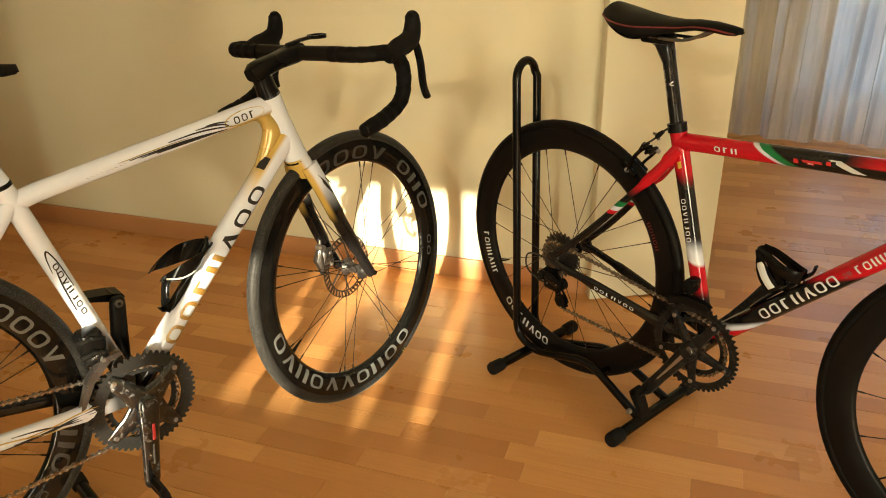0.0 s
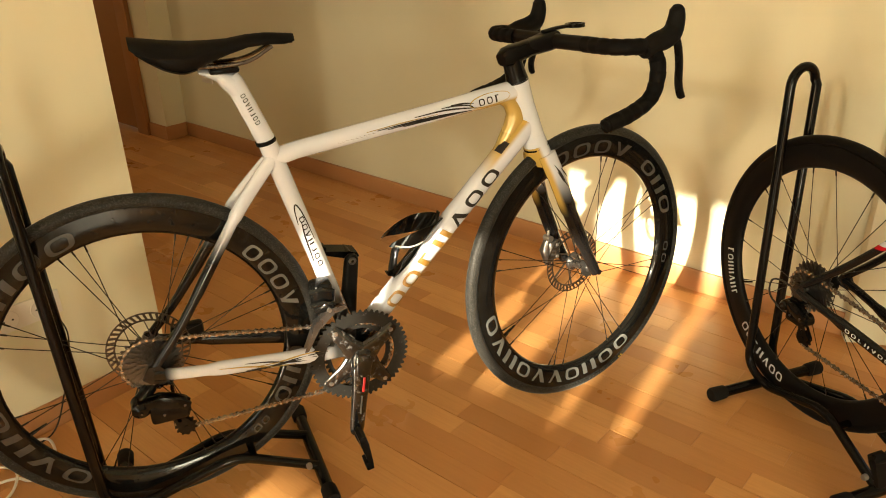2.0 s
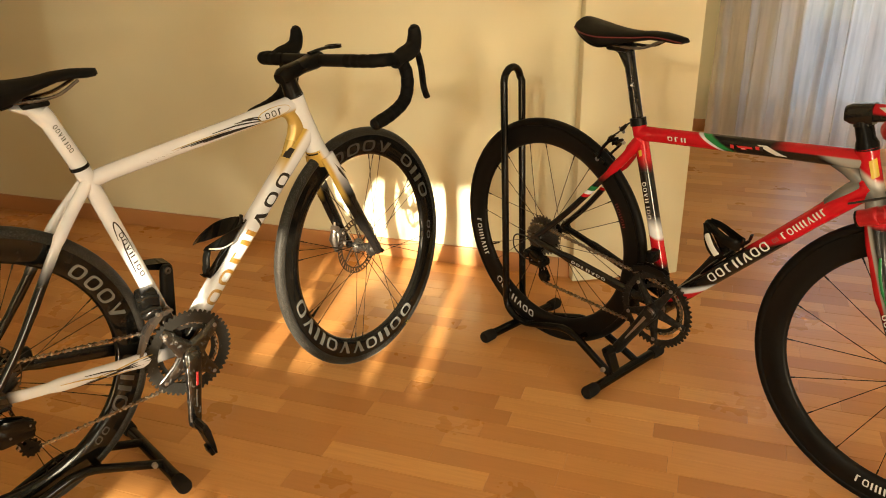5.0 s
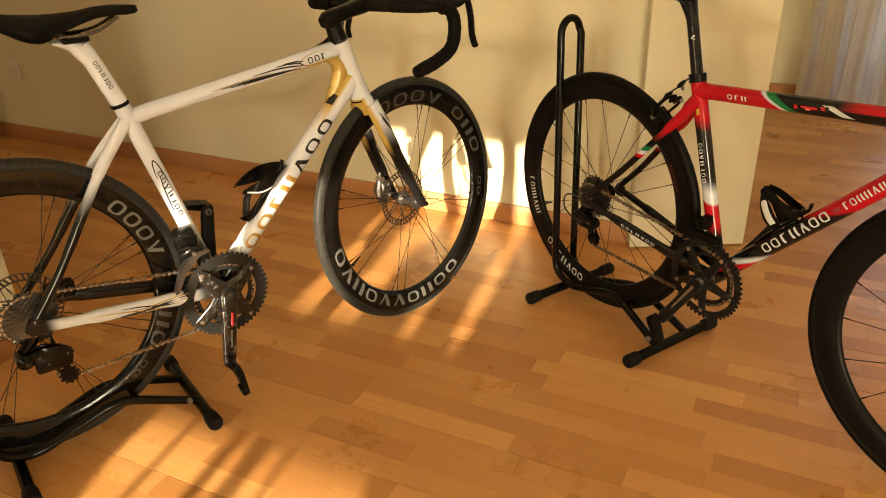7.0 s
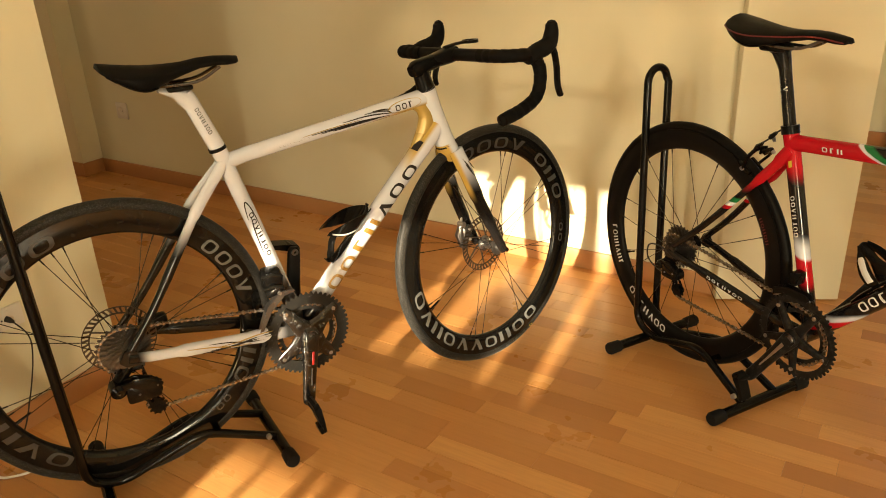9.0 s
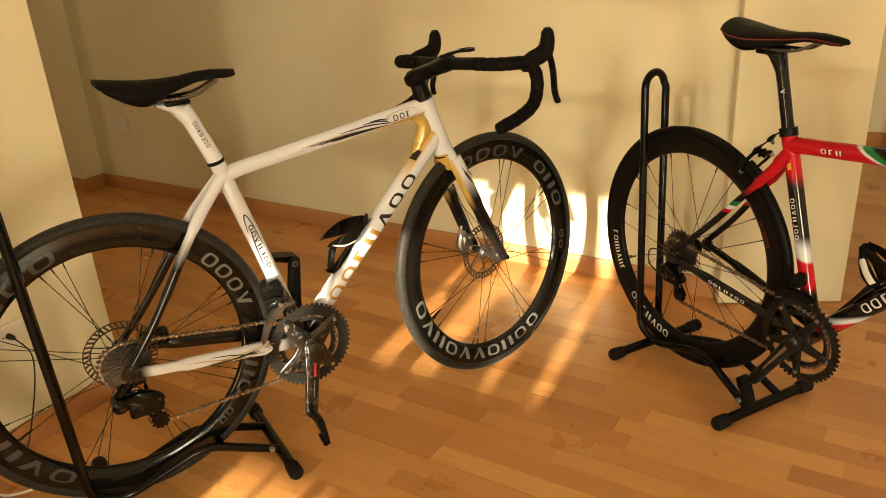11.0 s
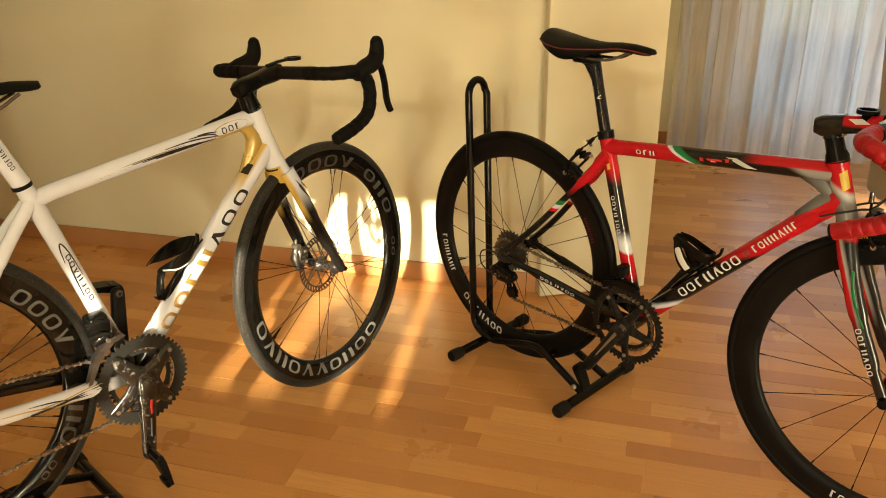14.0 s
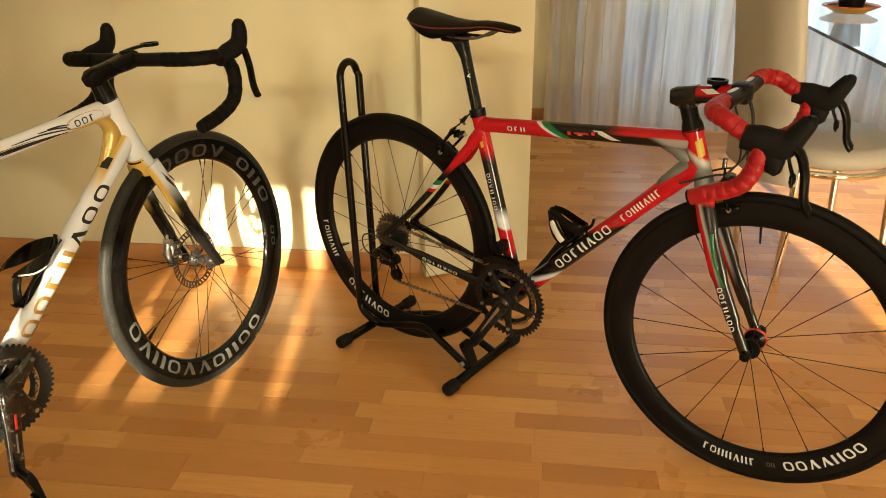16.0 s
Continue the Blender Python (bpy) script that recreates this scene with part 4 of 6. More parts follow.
def lever(parent, m, side, mat, blade_mat, swing=0.0, bulk=1.0, horn=1.0, flat=0.0075, back=0.0, paddle=True, deep=0.0060):
    """A brake and gear lever with its rubber hood; forward along x from the bar's front."""
    g = Geo()
    path = spline([(-0.020, 0, 0.000), (0.015, 0, 0.006), (0.045, 0, 0.008), (0.068, 0, 0.016), (0.080, 0, 0.038 * horn), (0.082 + 0.03 * (horn - 1), 0, 0.056 * horn), (0.080 + 0.04 * (horn - 1), 0, 0.064 * horn)], 5)
    rad = [(0.0145, 0.017), (0.0165, 0.020), (0.0165, 0.021), (0.0165, 0.021), (0.0155, 0.017), (0.0135, 0.0135), (0.007, 0.006)]
    radii = []
    for k in range(len(path)):
        u = k / (len(path) - 1) * (len(rad) - 1)
        i = min(int(u), len(rad) - 2)
        radii.append(tuple((rad[i][c] + (rad[i + 1][c] - rad[i][c]) * (u - i)) * (bulk if c else 1.14) for c in (0, 1)))
    g.sweep(path, radii, 16)
    if bulk > 1.2:
        g.sweep(spline([(0.020, 0, 0.000), (0.056, 0, -0.016), (0.078, 0, -0.036)], 4), [(0.013, 0.016)] * 3 + [(0.0145, 0.021)] * 4 + [(0.012, 0.014), (0.009, 0.008)], 14)
    hood = part("lever_hood", g, mat, parent, m=m)
    blade = spline([(0.080, side * 0.002, 0.020), (0.094, side * 0.006, -0.004), (0.096, side * 0.012, -0.040), (0.088, side * 0.020, -0.080), (0.092, side * 0.024, -0.104), (0.098, side * 0.025, -0.110)], 5)
    turn = Matrix.Translation((0.080 - back, 0, 0.015)) @ Matrix.Rotation(radians(-swing), 4, "Y") @ Matrix.Translation((-0.080, 0, -0.015))
    part("brake_blade", Geo().sweep(blade, [(flat, deep)] * (len(blade) - 3) + [(0.006, 0.004), (0.005, 0.0035), (0.002, 0.002)], 10), blade_mat, hood, m=turn)
    if not paddle:
        return hood
    pad = spline([(0.078, side * 0.004, 0.016), (0.072, side * 0.006, -0.006), (0.074, side * 0.010, -0.034), (0.068, side * 0.014, -0.052)], 5)
    part("shift_paddle", Geo().sweep(pad, [(0.006, 0.0035)] * 10 + [(0.0115, 0.0065)] * 4 + [(0.006, 0.0035)] * 2, 10), blade_mat, hood, m=turn)
    return hood


def steer(bottom, top, degrees):
    """Turns the front of the bicycle about its steering axis."""
    b, t = Vector((bottom[0], 0, bottom[1])), Vector((top[0], 0, top[1]))
    return Matrix.Translation(b) @ Matrix.Rotation(radians(degrees), 4, t - b) @ Matrix.Translation(-b)


def wrapped(path, r, pitch, rise):
    """Tape wound round a bar: each turn laps over the one before."""
    pts = [Vector(p) for p in path]
    lens = [0.0]
    for a, b in zip(pts, pts[1:]):
        lens.append(lens[-1] + (b - a).length)
    count = int(lens[-1] / pitch)
    out, radii = [], []
    for k in range(count):
        for f, h in ((0.0, 1.0), (0.35, 0.75), (0.70, 0.35), (0.93, 0.0)):
            d = min(lens[-1], (k + f) * pitch)
            i = max(0, min(len(lens) - 2, int(np.searchsorted(lens, d)) - 1))
            out.append(pts[i].lerp(pts[i + 1], (d - lens[i]) / max(1e-9, lens[i + 1] - lens[i])))
            radii.append((r + rise * h, r + rise * h))
    out.append(pts[-1])
    radii.append((r, r))
    return Geo().sweep(out, radii, 16, side=(1, 0, 0))


# ---- the white bicycle ----
WB = thing("white_road_bicycle", "pearl white and gold road bicycle with black deep-rim wheels", "bicycle", "road bicycles", pose(-0.476, -1.549, 0, 0, 0, 62.63))
bbw, seatw = (0.408, 0.279), (0.285, 0.727)
htw, hbw = (0.797, 0.815), (0.846, 0.668)
rhw, fhw = (0.0, 0.358), (0.985, 0.347)
Sw = steer(hbw, htw, 12.0)

W_STAY = fade("white_to_black_seat_stay_paint", [(0.55, INK), (0.63, PEARL)], (0.0, 0.0, 1.0))
W_FORK = fade("white_to_black_fork_paint", [(0.635, INK), (0.715, PEARL)], (0.12, 0.0, 0.99), 0.15)
# The front end is darkened in the colour, for shade behind the chainring.
W_CHAINSTAY = fade("white_chain_stay_paint_shaded_end", [(0.02, INK), (0.05, PEARL), (0.325, PEARL), (0.365, (0.05, 0.048, 0.045))], (1, 0, 0))
W_SEATTUBE = fade("white_to_black_seat_tube_paint", [(0.40, (0.06, 0.055, 0.05)), (0.48, PEARL)], (0, 0, 1))
W_DOWN = fade("white_to_black_down_tube_paint", [(0.425, INK), (0.455, PEARL)], (0.2, 0, 0.98))


def P(xz, y=0.0):
    return (xz[0], y, xz[1])


W_TOP = fade("white_top_tube_paint_gold_below", [(0.0, PEARL), (1.0, PEARL)], (1, 0, 0))


def gilded(m, across, lo, hi, run, r0, r1):
    """Gold that fades in towards one edge of a tube and along it."""
    n = Nodes(m)
    under = n.b.inputs["Base Color"].links[0].from_socket
    mask = n.math("MULTIPLY", n.span(n.along(across), lo, hi, 1.0, 0.0) if lo < hi else n.span(n.along(across), hi, lo), n.span(n.along(run), r0, r1))
    n.colour(n.mix(mask, under, (0.44, 0.30, 0.06)))


gilded(W_TOP, (-0.1388, 0.0, 1.0), 0.667, 0.679, (1, 0, 0), 0.58, 0.74)
gilded(W_DOWN, (-0.727, 0.0, 0.686), -0.089, -0.100, (1, 0, 0), 0.69, 0.76)
gilded(W_FORK, (0.944, 0.0, 0.33), 1.004, 1.014, (0, 0, 1), 0.50, 0.56)
tt0, tt1 = (0.276, 0.722), (0.802, 0.795)
tt = part("top_tube", Geo().sweep([P(tt0), P((0.33, 0.733)), P((0.60, 0.768)), P(tt1)], [(0.0165, 0.0175), (0.0160, 0.0170), (0.0165, 0.0185), (0.0180, 0.0215)], 20), W_TOP, WB)
dt0, dt1 = bbw, (0.826, 0.722)
dt = part("down_tube", Geo().sweep([P(dt0), P((0.54, 0.4215)), P((0.74, 0.631)), P(dt1)], [(0.026, 0.022), (0.0215, 0.0225), (0.0215, 0.0230), (0.022, 0.026)], 22, square=0.12), W_DOWN, WB)
st = part("seat_tube", Geo().sweep([P(bbw), P((0.35, 0.497)), P(seatw), P((0.2745, 0.762))], [(0.020, 0.019), (0.0165, 0.0175), (0.0165, 0.018), (0.0165, 0.0175)], 20), W_SEATTUBE, WB)
part("head_tube", Geo().sweep([P(hbw), P((0.8395, 0.688)), P((0.815, 0.762)), P(htw)], [0.0265, 0.0245, 0.0215, 0.0235], 24), WHITE_PAINT, WB)
part("bottom_bracket_shell", Geo().sweep([(bbw[0], -0.042, bbw[1]), (bbw[0], 0.042, bbw[1])], 0.024, 28, side=(1, 0, 0)), BLACK_PAINT, WB)
lug = Geo().sweep(spline([P((0.752, 0.778)), P((0.780, 0.768)), P((0.796, 0.744)), P((0.790, 0.716)), P((0.770, 0.688)), P((0.746, 0.662))], 5), [(0.010 + 0.006 * math.sin(math.pi * k / 25), 0.005 + 0.019 * math.sin(math.pi * k / 25)) for k in range(26)], 18)
part("lug", lug, GOLD, WB, "gold painted lug under the top tube")
for s in (-1, 1):
    part("seat_stay", Geo().sweep(spline([(0.284, s * 0.006, 0.728), (0.215, s * 0.022, 0.652), (0.17, s * 0.031, 0.590), (0.075, s * 0.052, 0.452), (0.004, s * 0.066, 0.366)], 5), [(0.010, 0.013)] * 8 + [(0.0085, 0.0105)] * 6 + [(0.007, 0.009)] * 7, 14), W_STAY, WB)
    part("chain_stay", Geo().sweep(spline([(0.392, s * 0.026, 0.287), (0.32, s * 0.038, 0.300), (0.17, s * 0.056, 0.326), (0.06, s * 0.066, 0.345), (0.002, s * 0.068, 0.357)], 5), [(0.011, 0.018)] * 7 + [(0.0095, 0.0155)] * 6 + [(0.008, 0.012)] * 8, 14, square=0.2), W_CHAINSTAY if s < 0 else BLACK_PAINT, WB)
    part("dropout", Geo().plate([(-0.018, 0.352), (-0.006, 0.340), (0.020, 0.338), (0.030, 0.352), (0.016, 0.376), (-0.004, 0.376)], s * 0.064, s * 0.072), BLACK_PAINT, WB)
# seatpost, collar and saddle
post = part("seatpost", Geo().sweep([P((0.278, 0.752)), P((0.232, 0.872)), P((0.227, 0.886))], [(0.0155, 0.018), (0.0150, 0.0175), (0.013, 0.014)], 18).sweep([P((0.240, 0.846)), P((0.226, 0.874)), P((0.206, 0.889)), P((0.182, 0.8945)), P((0.174, 0.8955))], [(0.0145, 0.012), (0.0155, 0.019), (0.0165, 0.0125), (0.017, 0.006), (0.013, 0.003)], 18), WHITE_PAINT, WB)
part("seat_collar", Geo().sweep([P((0.2755, 0.754)), P((0.2735, 0.7615))], (0.0178, 0.0195), 22), ALLOY_B, WB)
part("saddle_clamp", Geo().box((0.190, -0.024, 0.892), (0.242, 0.024, 0.904), 0.005), ALLOY_B, WB)
saddle(WB, (0.345, 0.943), (0.069, 0.960), SADDLE_B)
# wheels
# Rim letters are one print; paler and darker greys paint how light falls.
wwords = ((112, 60, 4, DECAL_GD, 0.20, 0.80, (-1, 1), "ooot"), (50, 12, 3, DECAL_G, 0.20, 0.80, (-1, 1), "obo"), (-2, -15, 2, DECAL_G, 0.35, 0.65, (-1, 1), "o"), (-172, -56, 10, DECAL_P, 0.20, 0.82, (-1, 1), "otbottoboo"))
wheel(WB, "rear_wheel", 0.338, 0.027, 0.051, 24, Matrix.Translation((rhw[0], 0, rhw[1])), CARBON_DUSTY, TYRE_DUSTY, ALLOY_B, 0.034, ((44, 10, 4, DECAL_P, 0.20, 0.82, (-1, 1), "ooot"), (-8, -38, 3, DECAL_GD, 0.20, 0.82, (-1, 1), "obo"), (-44, -54, 2, DECAL_GD, 0.35, 0.65, (-1, 1), "o"), (238, 104, 10, DECAL_GD, 0.20, 0.80, (-1, 1), "otbottoboo")), True, labels=((168, 192, 9, DECAL_G), (196, 202, 2, DECAL_G)), triple=True, phase=20)
wheel(WB, "front_wheel", 0.338, 0.027, 0.051, 24, Sw @ Matrix.Translation((fhw[0], 0, fhw[1])), CARBON_DUSTY, TYRE_DUSTY, HUB_GREY, 0.030, wwords, labels=((-86, -70, 9, DECAL_G), (-67, -64, 1, DECAL_Y)), triple=True, phase=27)
# fork
part("fork_crown", Geo().sweep([P((0.844, 0.672)), P((0.853, 0.648)), P((0.860, 0.628))], [(0.0265, 0.0265), (0.033, 0.026), (0.040, 0.021)], 20), W_FORK, WB, m=Sw)
for s in (-1, 1):
    legp = spline([(0.856, s * 0.026, 0.650), (0.872, s * 0.037, 0.600), (0.905, s * 0.047, 0.510), (0.945, s * 0.052, 0.420), (0.982, s * 0.054, 0.345)], 6)
    part("fork_leg", Geo().sweep(legp, [(0.0125, 0.022)] * 6 + [(0.0115, 0.021)] * 6 + [(0.0105, 0.018)] * 6 + [(0.010, 0.014)] * 6 + [(0.010, 0.012)], 16), W_FORK, WB, m=Sw)
for x0, z0, x1, z1, w in ((0.862, 0.628, 0.886, 0.592, 0.0032), (0.868, 0.612, 0.896, 0.574, 0.0024), (0.880, 0.618, 0.893, 0.598, 0.0018)):
    y0, y1 = (-0.0125 - float(np.interp(z, [0.510, 0.600, 0.650], [0.047, 0.037, 0.026])) for z in (z0, z1))
    part("stripe", Geo().sweep([(x0, y0, z0), ((x0 + x1) / 2, (y0 + y1) / 2 - 0.0006, (z0 + z1) / 2), (x1, y1, z1)], [(w * 0.4, 0.0010), (w, 0.0012), (w * 0.2, 0.0006)], 8, side=(1, 0, 0)), DECAL_K, WB, m=Sw)
part("front_axle", Geo().sweep([(0.985, -0.064, 0.347), (0.985, 0.064, 0.347)], 0.0065, 14, side=(1, 0, 0)), ALLOY_B, WB, m=Sw)
cal = part("brake_caliper", Geo().box((0.916, 0.030, 0.362), (0.950, 0.060, 0.412), 0.009, segments=3).sweep([(0.922, 0.046, 0.418), (0.914, 0.048, 0.388), (0.922, 0.046, 0.352)], [0.009, 0.014, 0.009], 14), HUB_GREY, WB, m=Sw)
part("banjo", Geo().sweep([(0.918, 0.030, 0.420), (0.918, 0.052, 0.420)], 0.0075, 14, side=(1, 0, 0)).sweep([(0.918, 0.042, 0.420), (0.926, 0.048, 0.440)], 0.0038, 10), ALLOY, cal)
for zz in (0.372, 0.402):
    part("bolt", Geo().lathe([(0.0, -0.002), (0.0036, -0.002), (0.0046, 0.001)], 10, (0.936, 0.0288, zz), closed=False), ALLOY, cal)
part("brake_caliper", Geo().box((0.045, 0.040, 0.345), (0.110, 0.068, 0.385), 0.008), ALLOY_B, WB)
part("brake_hose", Geo().sweep(spline([(0.938, 0.060, 0.44), (0.915, 0.062, 0.50), (0.880, 0.052, 0.58), (0.855, 0.030, 0.66)], 6), 0.0024, 8), CABLE_B, WB, m=Sw)
part("headset_ring", Geo().sweep([P((0.8475, 0.6635)), P((0.8462, 0.6675))], 0.0275, 28), ALLOY_B, WB)
# headset, stem and bars
part("headset_spacer", Geo().sweep([P((0.798, 0.812)), P((0.7945, 0.824)), P((0.789, 0.842)), P((0.783, 0.862))], [0.0240, 0.0218, 0.0205, 0.0200], 24), ALLOY_B, WB, m=Sw)
part("stem", Geo().sweep([P((0.758, 0.858)), P((0.772, 0.863)), P((0.790, 0.868)), P((0.830, 0.875)), P((0.872, 0.881)), P((0.900, 0.885))], [(0.015, 0.013), (0.0205, 0.019), (0.021, 0.0185), (0.019, 0.0165), (0.022, 0.019), (0.022, 0.018)], 18, square=0.4), ALLOY_B, WB, m=Sw)
mount = Geo().sweep(spline([(0.868, 0.0, 0.902), (0.905, 0.0, 0.906), (0.938, 0.0, 0.907)], 5), (0.007, 0.004), 10)
mount.lathe([(0.015, -0.004), (0.021, -0.004), (0.021, 0.004), (0.015, 0.004)], 24, (0.957, 0.0, 0.907), "z")
part("computer_mount", mount, ALLOY_B, WB, m=Sw)


def drop_bar(x0, z0, half, reach, drop, s, flare=0.006, back=0.12, ramp=0.0):
    """Half of a drop handlebar from the middle outwards; forward is x."""
    return [(x0, 0, z0), (x0 + 0.001, s * 0.06, z0), (x0 - 0.004, s * (half - 0.055), z0 + 0.001), (x0 + 0.004, s * (half - 0.016), z0 + 0.001), (x0 + 0.028, s * half, z0 - ramp * 0.3), (x0 + reach * 0.62, s * half, z0 - 0.004 - ramp), (x0 + reach * 0.95, s * half, z0 - 0.022 - ramp * 0.9), (x0 + reach * 1.02, s * (half + flare * 0.5), z0 - drop * 0.45), (x0 + reach * 0.80, s * (half + flare), z0 - drop * 0.80), (x0 + reach * 0.22, s * (half + flare), z0 - drop * 0.985), (x0 - reach * back, s * (half + flare), z0 - drop * 1.08)]


bars = part("handlebar", Geo().sweep(spline([(0.886, -0.125, 0.884), (0.888, -0.05, 0.883), (0.888, 0.05, 0.883), (0.886, 0.125, 0.884)], 6), (0.015, 0.0155), 16, side=(1, 0, 0)), CARBON, WB, m=Sw)
for s in (-1, 1):
    path = [p for p in spline(drop_bar(0.886, 0.883, 0.207, 0.093, 0.127, s, 0.006, 0.47), 6)]
    cut = [p for p in path if abs(p.y) > 0.105]
    part("bar_tape", wrapped(cut, 0.0150, 0.024, 0.0012), TAPE_B, bars, angle=60)
    part("bar_plug", Geo().sweep([cut[-1], cut[-1] + (cut[-1] - cut[-2]).normalized() * 0.005, cut[-1] + (cut[-1] - cut[-2]).normalized() * 0.008], [0.0150, 0.0140, 0.009], 16), ALLOY_B, bars)
    lever(WB, Sw @ pose(0.957, s * 0.208, 0.876, 0, -6, s * -3), s, HOOD_B, ALLOY_B, -7, 1.0, 1.0, 0.0095, 0.017, False)
# drivetrain
ends = crankset(WB, bbw, -99, 52, 36, CRANK_DUSTY, RING_DUSTY, band=0.028, far_mat=CARBON)
part("decal", Geo().sweep([(bbw[0] - 0.0020, -0.0795, bbw[1] - 0.038), (bbw[0] - 0.0075, -0.0808, bbw[1] - 0.072)], (0.0030, 0.0012), 8, side=(1, 0, 0)), DECAL_R, WB, "red flash on the crank arm")
part("decal", Geo().sweep([(bbw[0] - 0.0110, -0.0810, bbw[1] - 0.082), (bbw[0] - 0.0180, -0.0828, bbw[1] - 0.126)], (0.0020, 0.0012), 8, side=(1, 0, 0)), DECAL_P, WB, "pale mark on the crank arm")
pedal(WB, ends[0], -1, 78)
pedal(WB, ends[1], 1, 195)
cassette(WB, rhw, 29, 11, 12, STEELGREY)
guide, tension = (0.014, 0.262), (0.040, 0.212)
rear_mech(WB, (0.008, 0.338), guide, tension, -0.048, MECH_B, 1.12)
chain(WB, chain_path(bbw, 0.0735, rhw, 0.055, guide, tension), -0.039, -0.027, 0.41, 0.02, CHAIN)
fd = Geo().box((0.318, -0.056, 0.414), (0.362, -0.016, 0.468), 0.010)
fd.sweep([(0.330, -0.030, 0.400), (0.352, -0.046, 0.416), (0.362, -0.030, 0.440)], [0.012, 0.015, 0.010], 12)
mechf = part("front_derailleur", fd, MECH_B, WB)
for yy in (-0.060, -0.0445):
    part("cage_plate", Geo().plate([(0.291, 0.322), (0.299, 0.323), (0.325, 0.368), (0.360, 0.399), (0.386, 0.405), (0.382, 0.412), (0.352, 0.411), (0.316, 0.381)], yy, yy + 0.0022), HUB_GREY, mechf)
for yy, zz in ((-0.054, 0.424), (-0.050, 0.452)):
    part("link", Geo().sweep([(0.314, yy, zz), (0.338, yy - 0.006, zz + 0.006), (0.360, yy, zz - 0.004)], (0.006, 0.005), 10), CARBON_DUSTY, mechf)
part("pin", Geo().lathe([(0.0, -0.003), (0.0040, -0.003), (0.0055, 0.002)], 12, (0.350, -0.0585, 0.408), closed=False), ALLOY, mechf)
for z0, z1, x0, x1, mat in ((0.006, -0.009, 0.34, 0.17, DECAL_K), (0.011, -0.003, 0.33, 0.19, GOLD), (0.000, -0.012, 0.33, 0.15, DECAL_K), (-0.006, 0.007, 0.30, 0.17, DECAL_K), (-0.010, 0.003, 0.27, 0.12, GOLD)):
    ln = []
    for f, q in ((0.0, 0.0), (0.30, 0.12), (0.65, 0.75), (1.0, 1.0)):
        x = x0 + (x1 - x0) * f
        ln.append((x, -(float(np.interp(x, [0.06, 0.17, 0.32], [0.066, 0.056, 0.038])) + 0.0100), float(np.interp(x, [0.06, 0.17, 0.32], [0.345, 0.326, 0.300])) + z0 + (z1 - z0) * q))
    path = spline(ln, 6)
    part("stripe", Geo().sweep(path, [(0.0008, 0.0004 + 0.0013 * math.sin(math.pi * k / (len(path) - 1))) for k in range(len(path))], 6), mat, WB)
wing_cage(WB, P(dt0), P(dt1), 0.415, 0.024, MECH_B, DECAL_W)
# decals: plain shapes in place of the marks
marks(dt, DECAL_GOLD, tube_blocks(P(dt0), P(dt1), (0.0246, 0.0210), (0.0236, 0.0236), word(0.190, 0.545, 4, 0.10), (146, 216), 0.0012), "ooib")
marks(dt, DECAL_K, tube_blocks(P(dt0), P(dt1), (0.0222, 0.0222), (0.0236, 0.0240), word(0.545, 0.815, 3, 0.10), (146, 216)), "too")
marks(dt, DECAL_K, tube_blocks(P(dt0), P(dt1), (0.0218, 0.0222), (0.0232, 0.0245), [(0.845, 0.90)], (106, 146), 0.0030), "f")
marks(st, DECAL_K, tube_blocks(P(bbw), P(seatw), (0.0170, 0.0170), (0.0182, 0.0182), word(0.47, 0.73, 7), (168, 200)), "ooibtoo")
marks(post, DECAL_K, tube_blocks(P((0.278, 0.752)), P((0.232, 0.872)), (0.0157, 0.0152), (0.0182, 0.0177), word(0.35, 0.85, 7), (170, 200)), "ooibtoo")
for line in (((0.40, 176), (0.56, 182), (0.68, 196), (0.76, 212)), ((0.44, 186), (0.58, 190), (0.70, 204), (0.78, 216)), ((0.50, 195), (0.62, 200), (0.72, 210)), ((0.55, 160), (0.66, 166), (0.74, 184), (0.80, 206)), ((0.66, 152), (0.72, 160), (0.77, 178), (0.79, 200)), ((0.70, 150), (0.75, 158), (0.79, 172))):
    part("stripe", tube_line(P(tt0), P(tt1), (0.0166, 0.0174), (0.0175, 0.0203), line, 0.0017), DECAL_K, tt)
part("stripe", tube_line(P(tt0), P(tt1), (0.0166, 0.0174), (0.0175, 0.0203), ((0.36, 168), (0.50, 170), (0.64, 178)), 0.0010), GOLD, tt)
ring = [(0.86 + 0.085 * math.cos(2 * math.pi * k / 16), 180 + 40 * math.sin(2 * math.pi * k / 16)) for k in range(17)]
part("stripe", tube_line(P(tt0), P(tt1), (0.0166, 0.0174), (0.0175, 0.0203), ring, 0.0012), GOLD, tt)
for line in (((0.69, 150), (0.76, 165), (0.78, 185), (0.72, 205), (0.60, 212)), ((0.50, 150), (0.62, 160), (0.70, 176))):
    part("stripe", tube_line(P(bbw), P(seatw), (0.0172, 0.0170), (0.0182, 0.0182), line, 0.0016), DECAL_K, st)
marks(tt, DECAL_K, tube_blocks(P(tt0), P(tt1), (0.0164, 0.0172), (0.0174, 0.0200), word(0.81, 0.91, 3), (160, 204)), "ooi")
marks(tt, DECAL_GD, tube_blocks(P(tt0), P(tt1), (0.0164, 0.0172), (0.0174, 0.0195), word(0.25, 0.40, 9, 0.6), (180, 188), skew=0.01), "i")

